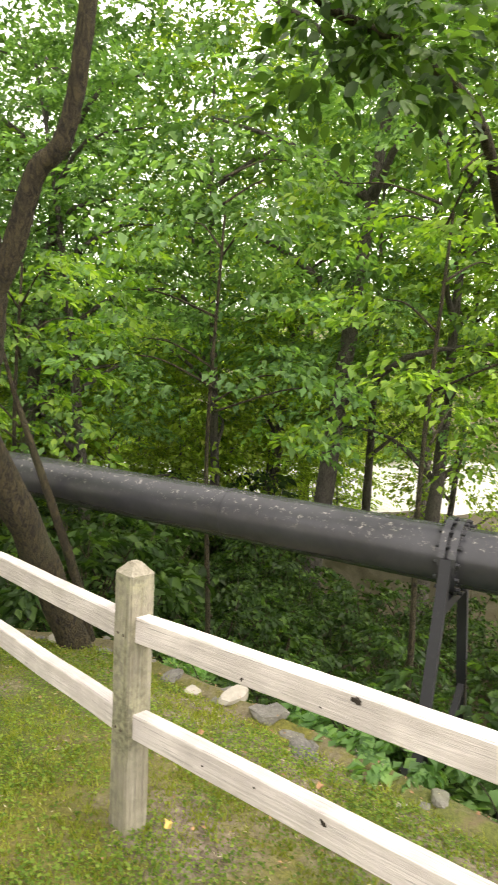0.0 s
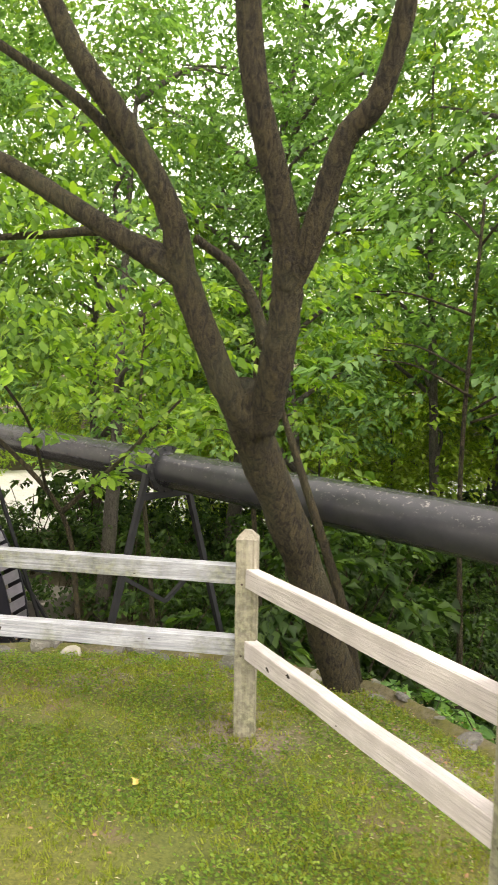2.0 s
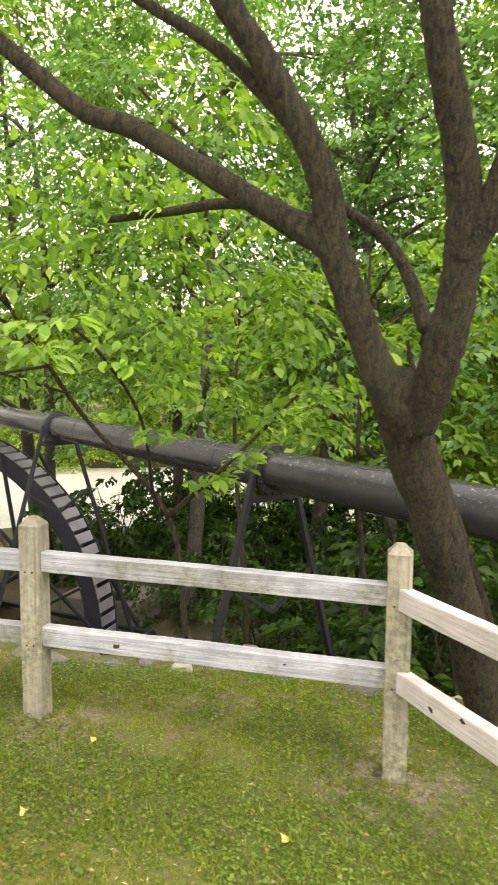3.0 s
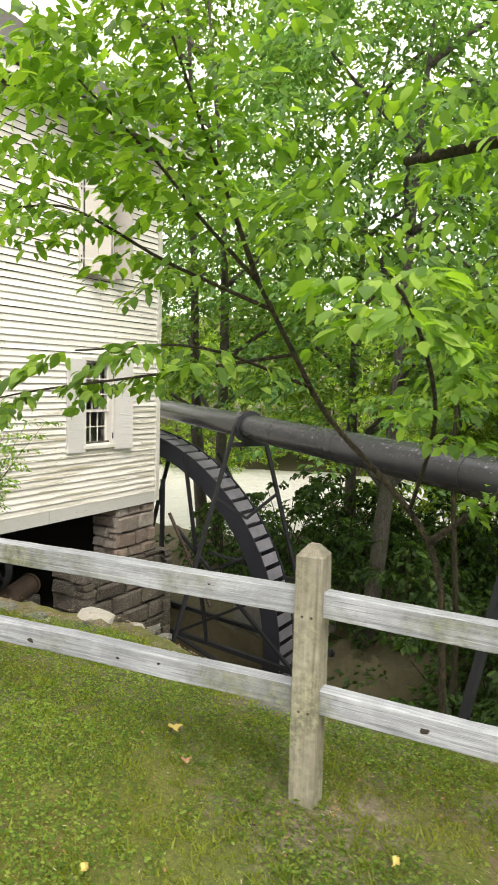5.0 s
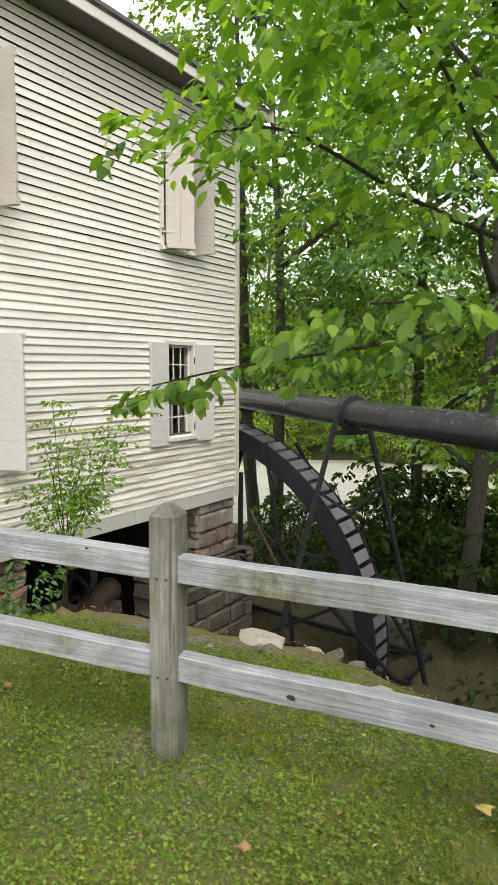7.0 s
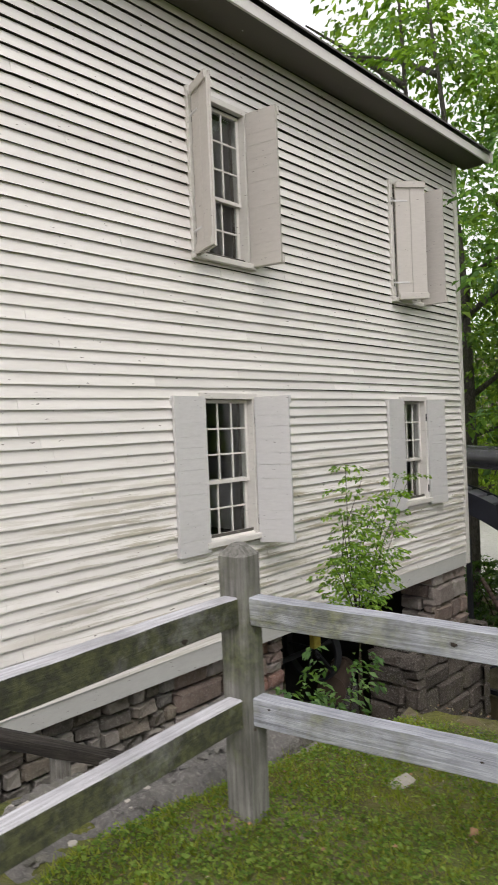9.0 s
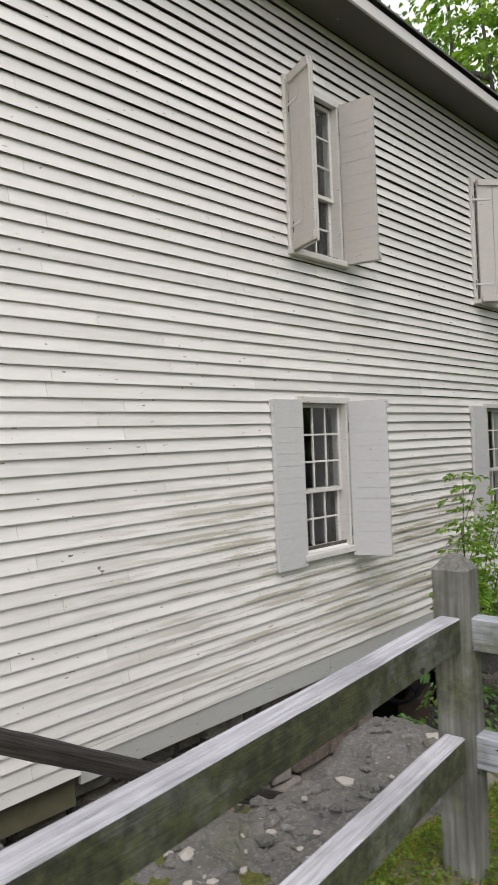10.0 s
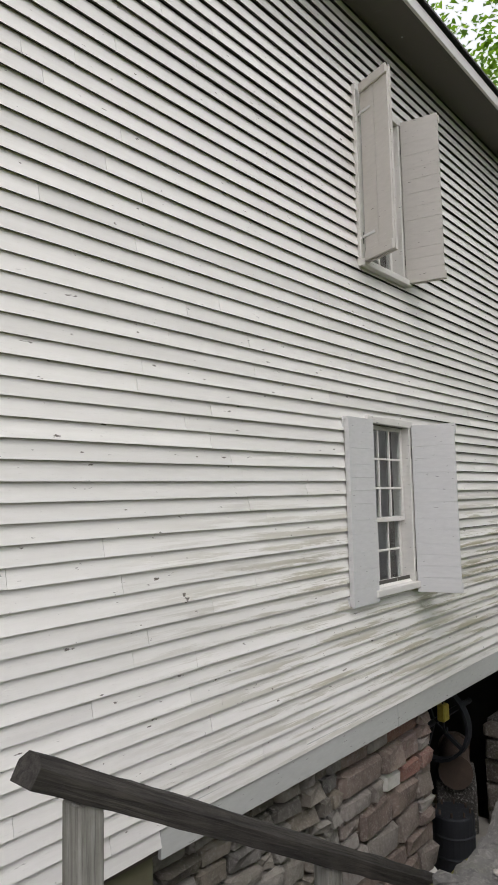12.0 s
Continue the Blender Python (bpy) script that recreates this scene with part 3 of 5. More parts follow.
def trestle(t, label):
    """Two splayed legs with a cross brace under the pipe."""
    c = pipe_at(t)
    d = (PIPE_B - PIPE_A).normalized()
    a = Vector((d.y, -d.x, 0)).normalized()
    ob = thing("pipe_trestle", label, "pipe support", (c.x, c.y, 0), 0, "pipe trestles")
    feet = []
    for s in (-1, 1):
        top = Vector((0, 0, c.z + 0.02)) + a * s * (R_PIPE + 0.03)
        zf = float(ground_z(c.x + s * a.x * 0.9, c.y + s * a.y * 0.9)) - 0.1
        foot = a * s * (R_PIPE + 0.03 + 0.285 * (top.z - zf)) + Vector((0, 0, zf))
        feet.append((top, foot))
        bm = bmesh.new()
        bar(bm, top, foot, 0.06, 0.045)
        part("leg", bm, M_IRON, ob)
        bm = bmesh.new()
        box(bm, -0.07, 0.07, -0.07, 0.07, -0.02, 0.02, Matrix.Translation(foot + Vector((0, 0, 0.06))))
        part("foot_plate", bm, M_IRON, ob)

    def on_leg(k, z):
        t0, f0 = feet[k]
        return t0.lerp(f0, (t0.z - z) / (t0.z - f0.z))

    low = (on_leg(0, c.z - 1.28) + on_leg(1, c.z - 1.28)) / 2
    for k in (0, 1):
        bm = bmesh.new()
        bar(bm, on_leg(k, c.z - 0.95), low, 0.04, 0.035)
        part("brace", bm, M_IRON, ob)
    bm = bmesh.new()
    bar(bm, on_leg(0, c.z - 0.24), on_leg(1, c.z - 0.24), 0.05, 0.06)
    part("saddle", bm, M_IRON, ob)


for t in COLLARS:
    trestle(t, "black iron A-frame trestle carrying the pipe")


# ---- mill ----
X0, X1, DEPTH = -14.0, 0.0, 8.0
SILL_Z, EAVE_Z = -0.50, 5.02
# openings: left, right, bottom, top
WINDOWS = {"low_near": (-4.92, -4.30, 0.52, 1.745), "low_far": (-1.66, -1.10, 0.52, 1.745), "up_near": (-4.92, -4.26, 2.985, 4.337), "up_far": (-1.73, -1.11, 2.985, 4.337)}


def mill_walls():
    wall = thing("wall_south", "white clapboard mill wall streaked with green algae", "wall", kind="structure")
    cuts_x = sorted({X0, X1, *(v for w in WINDOWS.values() for v in w[:2])})
    cuts_z = sorted({SILL_Z, EAVE_Z + 0.1, *(v for w in WINDOWS.values() for v in w[2:])})
    bm = bmesh.new()
    for xa, xb in zip(cuts_x, cuts_x[1:]):
        for za, zb in zip(cuts_z, cuts_z[1:]):
            cx, cz = (xa + xb) / 2, (za + zb) / 2
            if not any(w[0] < cx < w[1] and w[2] < cz < w[3] for w in WINDOWS.values()):
                box(bm, xa, xb, 0.0, 0.18, za, zb)
    bmesh.ops.remove_doubles(bm, verts=bm.verts[:], dist=0.0005)
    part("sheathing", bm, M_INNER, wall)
    return wall


WALL = mill_walls()


def other_walls():
    for name, (xa, xb, ya, yb) in {"wall_east": (X1 - 0.18, X1, 0.18, DEPTH), "wall_west": (X0, X0 + 0.18, 0.18, DEPTH), "wall_north": (X0 + 0.18, X1 - 0.18, DEPTH - 0.18, DEPTH)}.items():
        bm = bmesh.new()
        box(bm, xa, xb, ya, yb, SILL_Z, EAVE_Z + 0.1)
        if name != "wall_north":
            v = [bm.verts.new((x, y, z)) for x in (xa, xb) for y, z in ((0.0, EAVE_Z + 0.1), (DEPTH, EAVE_Z + 0.1), (DEPTH / 2, EAVE_Z + 3.0))]
            for f in ((0, 2, 1), (3, 4, 5), (0, 3, 5, 2), (1, 2, 5, 4), (0, 1, 4, 3)):
                bm.faces.new([v[i] for i in f])
        tagged(link(name, bm, M_SIDING), "white clapboard wall of the mill", "wall", kind="structure")
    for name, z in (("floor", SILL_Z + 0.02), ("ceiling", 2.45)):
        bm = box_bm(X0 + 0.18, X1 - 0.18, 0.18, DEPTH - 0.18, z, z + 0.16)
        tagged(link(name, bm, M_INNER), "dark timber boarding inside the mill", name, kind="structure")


other_walls()


def roof():
    ob = thing("roof", "grey shingled gable roof with white fascia", "roof", kind="structure")
    s = 2.9 / (DEPTH / 2)
    for sgn in (0, 1):
        bm = bmesh.new()
        y_e, y_r = (-0.43, DEPTH / 2) if sgn == 0 else (DEPTH + 0.43, DEPTH / 2)
        z_e, z_r = EAVE_Z + 0.12, EAVE_Z + 0.12 + s * (DEPTH / 2 + 0.42)
        rows = 26
        for i in range(rows):
            a, b = i / rows, (i + 1.25) / rows
            ya, yb, za, zb = y_e + (y_r - y_e) * a, y_e + (y_r - y_e) * min(b, 1), z_e + (z_r - z_e) * a, z_e + (z_r - z_e) * min(b, 1)
            v = [bm.verts.new(p) for p in ((X0 - 0.3, ya, za), (X1 + 0.3, ya, za), (X1 + 0.3, yb, zb - 0.012), (X0 - 0.3, yb, zb - 0.012),
                                          (X0 - 0.3, ya, za + 0.02), (X1 + 0.3, ya, za + 0.02), (X1 + 0.3, yb, zb), (X0 - 0.3, yb, zb))]
            for f in ((0, 3, 2, 1), (4, 5, 6, 7), (0, 1, 5, 4), (1, 2, 6, 5), (2, 3, 7, 6), (3, 0, 4, 7)):
                bm.faces.new([v[j] for j in f])
        part("shingles", bm, M_SHINGLE, ob)
    bm = box_bm(X0 - 0.3, X1 + 0.3, -0.40, -0.375, EAVE_Z - 0.01, EAVE_Z + 0.095, 0.003)
    part("fascia", bm, M_FASCIA, ob, "white painted fascia board")
    bm = box_bm(X0 - 0.28, X1 + 0.28, -0.374, -0.03, EAVE_Z, EAVE_Z + 0.02)
    part("soffit", bm, M_SOFFIT, ob, "dark brown soffit")
    for y0, y1 in ((-0.44, DEPTH / 2), (DEPTH + 0.44, DEPTH / 2)):
        bm = bmesh.new()
        v = [bm.verts.new((x, y, z)) for x in (X1 + 0.285, X1 + 0.31) for y, z in ((y0, EAVE_Z - 0.02), (y0, EAVE_Z + 0.13), (y1, EAVE_Z + 3.35), (y1, EAVE_Z + 3.18))]
        for f in ((0, 1, 2, 3), (4, 7, 6, 5), (0, 4, 5, 1), (1, 5, 6, 2), (2, 6, 7, 3), (3, 7, 4, 0)):
            bm.faces.new([v[j] for j in f])
        part("rake_board", bm, M_FASCIA, ob)


roof()


# shadow line and grime under each lap, put into the board edge's colour
M_LAP_SHADOW = simple_mat("lap_shadow_edge", (0.085, 0.078, 0.068), 0.9, 30, 0.4)


def covered(z0, z1):
    """Where windows interrupt a course of boards, with their casings."""
    return sorted((w[0] - 0.045, w[1] + 0.045) for w in WINDOWS.values() if z0 > w[2] - 0.04 and z0 < w[3] + 0.01)


def clapboard(xa, xb, z, seed):
    n = max(2, int((xb - xa) / 0.45))
    bm = bmesh.new()
    drip = bm.verts.layers.float.new("drip")
    rings = []
    for i in range(n + 1):
        x = xa + (xb - xa) * i / n
        dz = 0.0035 * noise.noise(Vector((x * 1.1, z * 9, seed))) + 0.008 * min(1.2, max(0.0, (4.3 - z) / 3)) * min(0.0, x + 3)
        dy = 0.004 * noise.noise(Vector((x * 0.7, z * 5, seed + 3)))
        rings.append([bm.verts.new(p) for p in ((x, -0.029 - 0.007 * min(1.0, max(0.0, 2.2 - z)) + dy, z + dz), (x, -0.013 + dy, z + dz + 0.004), (x, 0.004, z + 0.112), (x, 0.0, z + 0.112), (x, -0.001 + dy * 0.3, z + 0.085), (x, -0.009 + dy * 0.3, z + 0.085))])
        rings[-1][0][drip] = rings[-1][1][drip] = 1.0
    for a, b in zip(rings, rings[1:]):
        for k in range(6):
            # underside and slot faces take the painted lap shadow
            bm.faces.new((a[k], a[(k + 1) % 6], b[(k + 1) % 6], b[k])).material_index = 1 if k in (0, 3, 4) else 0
    bm.faces.new(rings[0][::-1])
    bm.faces.new(rings[-1])
    bmesh.ops.recalc_face_normals(bm, faces=bm.faces[:])
    part("clapboard", bm, M_SIDING, WALL).data.materials.append(M_LAP_SHADOW)


def siding():
    rng = random.Random(4)
    k = 0
    for z in [2.728 + (0.0923 if j > 0 else 0.0874) * j + rng.uniform(-0.004, 0.004) for j in range(-36, 25)]:
        left, right = (X0, -0.07) if z > -0.40 else (X0, -7.0)
        runs, x = [], left
        for a, b in covered(z, z + 0.09):
            if b > left and a < right:
                runs.append((x, a))
                x = b
        runs.append((x, right))
        for a, b in runs:
            while b - a > 0.02:
                e = b if b - a < 3.2 else a + rng.uniform(1.4, 3.0)
                clapboard(a, e - 0.0025, z, k)
                a = e
                k += 1
    part("corner_board", box_bm(-0.07, 0.012, -0.045, 0.0, SILL_Z, EAVE_Z, 0.004), M_TRIM, WALL, "painted corner board")
    x = -7.0
    while x < -0.1:
        e = min(x + 2.35, -0.07)
        part("skirt_board", box_bm(x, e - 0.003, -0.027, 0.0, SILL_Z - 0.02, -0.318, 0.003), M_SKIRT, WALL, "grey painted skirt board")
        x = e
    part("sill_beam", box_bm(-9.6, -7.0, 0.03, 0.16, -0.66, -0.40, 0.006), simple_mat("mossy_sill_timber", (0.16, 0.15, 0.09), 0.9, 5), WALL, "old greenish timber sill beam")


siding()


def shutter(win, hinge, z0, z1, w, side, angle, material, off=0.004):
    """A ledged shutter: level boards on one face, upright ones on the other."""
    ob = new("shutter")
    ob.parent = win
    ob.matrix_basis = pose(hinge, -0.052, z0, 0, 0, angle)
    h, n = z1 - z0, 12
    rng = random.Random(int(hinge * 100))
    bm = bmesh.new()
    zs = [0.0]
    while zs[-1] < h - 0.14:
        zs.append(zs[-1] + rng.uniform(0.085, 0.135))
    zs[-1] = h
    for a, b in zip(zs, zs[1:]):
        part("plank", box_bm(*sorted((side * off, side * w)), -0.021 - rng.uniform(0, 0.001), 0, a + 0.0004, b - 0.0004, 0.001), material, ob)
    for k in range(2):
        part("board", box_bm(*sorted((side * (off + k * (w - off) / 2), side * (off + (k + 1) * (w - off) / 2 - 0.003))), 0, 0.018, 0.012, h - 0.012, 0.002), material, ob)
    for zz in (0.0, h - 0.075):
        part("batten", box_bm(*sorted((side * (off + 0.008), side * (w + 0.006))), 0.018, 0.04, zz, zz + 0.075, 0.004), material, ob)
    for zz in (0.19, h - 0.24):
        part("strap_hinge", box_bm(*sorted((-side * 0.03, side * w * 0.45)), 0.018, 0.024, zz, zz + 0.022, 0.002), M_SHUTTER, ob)
        bm = bmesh.new()
        tube(bm, [(-side * 0.012, 0, zz - 0.03), (-side * 0.012, 0, zz + 0.06)], [0.009, 0.009], 8)
        part("hinge_pin", bm, M_IRON, ob)
    return ob


def window(name, key, label, left, right, rows, material):
    x0, x1, z0, z1 = WINDOWS[key]
    win = thing(name, label, "window", kind="structure")
    part("sill", box_bm(x0 - 0.05, x1 + 0.05, -0.085, 0.10, z0 - 0.05, z0, 0.004), M_TRIM, win)
    part("head_casing", box_bm(x0 - 0.045, x1 + 0.045, -0.05, 0.12, z1, z1 + 0.053, 0.003), M_TRIM, win)
    for a, b in ((x0 - 0.045, x0 + 0.022), (x1 - 0.022, x1 + 0.045)):
        part("jamb", box_bm(a, b, -0.048, 0.12, z0, z1, 0.003), M_TRIM, win)
    meet = z0 + (z1 - z0) * rows[1] / sum(rows) + 0.01
    for nm, ya, (za, zb), n in (("upper_sash", 0.02, (meet - 0.02, z1), rows[0]), ("lower_sash", 0.055, (z0, meet + 0.02), rows[1])):
        sash = new(nm)
        sash.parent = win
        xa, xb = x0 + 0.022, x1 - 0.022
        s = 0.034
        for a, b, c, d in ((xa, xa + s, za, zb), (xb - s, xb, za, zb), (xa + s, xb - s, za, za + s), (xa + s, xb - s, zb - s, zb)):
            part("sash_bar", box_bm(a, b, ya, ya + 0.032, c, d, 0.003), M_TRIM, sash)
        gx, gz = [xa + s + (xb - xa - 2 * s) * i / 3 for i in range(4)], [za + s + (zb - za - 2 * s) * i / n for i in range(n + 1)]
        for g in gx[1:-1]:
            part("muntin", box_bm(g - 0.008, g + 0.008, ya + 0.004, ya + 0.026, za + s, zb - s, 0.002), M_TRIM, sash)
        for g in gz[1:-1]:
            part("muntin", box_bm(xa + s, xb - s, ya + 0.006, ya + 0.024, g - 0.008, g + 0.008, 0.002), M_TRIM, sash)
        for i in range(3):
            for j in range(n):
                p = part("pane", box_bm(gx[i], gx[i + 1], ya + 0.013, ya + 0.016, gz[j], gz[j + 1]), M_GLASS, sash)
                p.visible_shadow = False
    for side, (w, angle) in ((-1, left), (1, right)):
        shutter(win, x0 - 0.005 if side < 0 else x1 + 0.01, z0 - 0.085 if key[:3] == "low" else z0 - 0.03, z1 + 0.02, w, side, angle, material, 0.035 if key[:2] == "up" and side < 0 else 0.004)


window("window_1", "low_near", "nine-over-six sash window with open grey plank shutters", (0.345, 0), (0.34, -72), (3, 2), M_SHUTTER)
window("window_2", "low_far", "nine-over-six sash window with open grey plank shutters", (0.34, 0), (0.36, -8), (3, 2), M_SHUTTER)
window("window_3", "up_near", "upper sash window with plank shutters standing half open", (0.335, 72), (0.315, -77), (3, 2), M_SHUTTER_UP)
window("window_4", "up_far", "upper sash window behind a nearly closed plank shutter", (0.40, 140), (0.31, -80), (3, 2), M_SHUTTER_UP)


# ---- stonework ----
def stone_mesh(rng, w, h, d, rough=0.02):
    """A rough-faced stone, w wide, h high, d deep; its face looks to -y."""
    bm = bmesh.new()
    n = 4
    grid = [[None] * n for _ in range(n)]
    cut = [rng.uniform(0, 0.08) for _ in range(4)]
    for i in range(n):
        for k in range(n):
            u, v = (0, 0.09, 0.9, 1)[i], (0, 0.12, 0.87, 1)[k]
            x, z = (u - 0.5) * w, (v - 0.5) * h
            edge = max(abs(u - 0.5), abs(v - 0.5)) > 0.45
            if edge:
                cx, cz = int(u > 0.5), int(v > 0.5)
                if abs(u - 0.5) > 0.45 and abs(v - 0.5) > 0.45:
                    c = cut[cx * 2 + cz]
                    x -= math.copysign(c * min(w, h), x)
                    z -= math.copysign(c * min(w, h), z)
                else:
                    x += rng.uniform(-0.03, 0.015) * w * (abs(u - 0.5) > 0.45) * math.copysign(1, x)
                    z += rng.uniform(-0.03, 0.015) * h * (abs(v - 0.5) > 0.45) * math.copysign(1, z)
            y = (0.004 + rng.uniform(0, rough) * 0.7) if edge else -rng.uniform(-0.4, 1) * rough
            grid[i][k] = bm.verts.new((x, y, z))
    for i in range(n - 1):
        for k in range(n - 1):
            bm.faces.new((grid[i][k], grid[i + 1][k], grid[i + 1][k + 1], grid[i][k + 1]))
    rim = [grid[i][0] for i in range(n)] + [grid[n - 1][k] for k in range(1, n)] + [grid[i][n - 1] for i in range(n - 2, -1, -1)] + [grid[0][k] for k in range(n - 2, 0, -1)]
    back = [bm.verts.new((v.co.x * 0.96, d, v.co.z * 0.96)) for v in rim]
    for i in range(len(rim)):
        j = (i + 1) % len(rim)
        bm.faces.new((rim[j], rim[i], back[i], back[j]))
    return bm


def stone_face(parent, at, turn, length, z0, z1, seed, material_of, tall=(0.09, 0.24), wide=(0.14, 0.5), depth=0.16, batter=0.0):
    """Courses of rubble stones on a face that starts at `at` and runs along `turn`."""
    rng = random.Random(seed)
    z = z0
    while z < z1 - 0.03:
        h = min(rng.uniform(*tall), z1 - z)
        if z1 - z - h < 0.06:
            h = z1 - z
        x = 0.0
        while x < length - 0.02:
            w = min(rng.uniform(*wide) * (0.7 + h * 1.6), length - x)
            if length - x - w < 0.08:
                w = length - x
            split = h > 0.17 and w < 0.26 and rng.random() < 0.4
            for k in range(2 if split else 1):
                hh = h / 2 if split else h
                cx, cz = x + w / 2, z + hh * (k + 0.5)
                bm = stone_mesh(rng, w - 0.018, hh - 0.018, depth, 0.026 + 0.036 * rng.random())
                ob = link("stone", bm, material_of(at[0] + cx * math.cos(radians(turn)), cz), parent)
                ob.matrix_basis = Matrix.Translation(at) @ pose(0, 0, 0, 0, 0, turn) @ pose(cx, batter * (cz - z0) + rng.uniform(-0.012, 0.012), cz, 0, rng.uniform(-2, 2), 0)
            x += w
        z += h


M_WHITESTONE = simple_mat("chalky_white_stone", (0.62, 0.60, 0.55), 0.9, 30, 0.3)
M_REDSTONE = stone_mat("ruddy_sandstone", ((0.30, 0.13, 0.10), (0.33, 0.19, 0.15), (0.30, 0.22, 0.19), (0.36, 0.30, 0.27)))


def foundation():
    wall = thing("wall_foundation", "rough coursed fieldstone foundation under the mill", "stone wall", kind="structure")
    part("core", box_bm(-11.0, -3.87, 0.2, 0.75, -2.6, SILL_Z, 0), M_MORTAR, wall)
    stone_face(wall, (-9.0, 0.12, 0), 0, 2.0, -2.45, -0.66, 3, lambda x, z: M_STONE)
    pick = random.Random(9)
    stone_face(wall, (-7.0, 0.12, 0), 0, 1.75, -2.45, SILL_Z - 0.03, 5, lambda x, z: M_STONE, (0.09, 0.2), (0.12, 0.36))
    stone_face(wall, (-5.25, 0.11, 0), 0, 1.4, -2.45, SILL_Z - 0.03, 8,
               lambda x, z: M_REDSTONE if x > -4.3 and z > -1.0 and pick.random() < 0.45 else M_WHITESTONE if pick.random() < 0.10 else M_SANDSTONE, (0.13, 0.27), (0.2, 0.6))
    stone_face(wall, (-3.85, 0.11, 0), 90, 0.62, -2.45, SILL_Z - 0.03, 21, lambda x, z: M_SANDSTONE, (0.14, 0.27), (0.2, 0.5))
    pier = thing("stone_pier", "battered reddish stone pier carrying the mill corner", "stone pier", kind="structure")
    part("core", box_bm(-0.82, -0.09, 0.17, 0.52, -1.34, SILL_Z, 0), M_MORTAR, pier)
    part("core", box_bm(-1.63, 0.02, 0.02, 0.52, -4.2, -1.33, 0), M_MORTAR, pier)
    stone_face(pier, (-0.93, 0.02, 0), 0, 0.92, -1.34, SILL_Z - 0.02, 31, lambda x, z: M_SANDSTONE, (0.16, 0.27), (0.25, 0.6), 0.18)
    stone_face(pier, (-0.93, 0.52, 0), -90, 0.5, -1.34, SILL_Z - 0.02, 32, lambda x, z: M_SANDSTONE, (0.16, 0.27), (0.25, 0.6), 0.14)
    stone_face(pier, (0.0, 0.03, 0), 90, 0.5, -1.34, SILL_Z - 0.02, 33, lambda x, z: M_SANDSTONE, (0.16, 0.27), (0.25, 0.6), 0.14)
    stone_face(pier, (-1.78, -0.2, 0), 0, 1.98, -4.0, -1.34, 34, lambda x, z: M_DAMP_SHADE_STONE, (0.18, 0.3), (0.28, 0.62), 0.25, 0.06)
    stone_face(pier, (-1.78, 0.52, 0), -90, 0.72, -4.0, -1.34, 35, lambda x, z: M_DAMP_SHADE_STONE, (0.18, 0.3), (0.28, 0.6), 0.18)
    stone_face(pier, (0.2, -0.2, 0), 90, 1.5, -4.0, -1.34, 36, lambda x, z: M_DAMP_SHADE_STONE, (0.18, 0.3), (0.28, 0.6), 0.18)
    base = thing("wall_basement", "stone walls of the mill basement, darkened for shade", "wall", kind="structure")
    # back, sides and beam in the colour that carries the painted shade
    part("back", box_bm(-4.2, 0.0, 3.2, 3.5, -2.6, SILL_Z, 0), M_BASEMENT_SHADE, base)
    part("side", box_bm(-0.3, 0.0, 0.53, 3.2, -4.2, SILL_Z, 0), M_BASEMENT_SHADE, base)
    part("side", box_bm(-4.2, -3.9, 0.76, 3.2, -2.6, SILL_Z, 0), M_BASEMENT_SHADE, base)
    part("beam", box_bm(-3.86, -0.3, 0.76, 3.2, SILL_Z - 0.2, SILL_Z - 0.004, 0), M_BASEMENT_SHADE, base)
    tagged(link("floor_basement", box_bm(-3.86, -1.66, -0.5, 3.2, -2.8, -2.42, 0.01), M_CONCRETE), "pale concrete basement floor slab", "floor", kind="structure")


foundation()


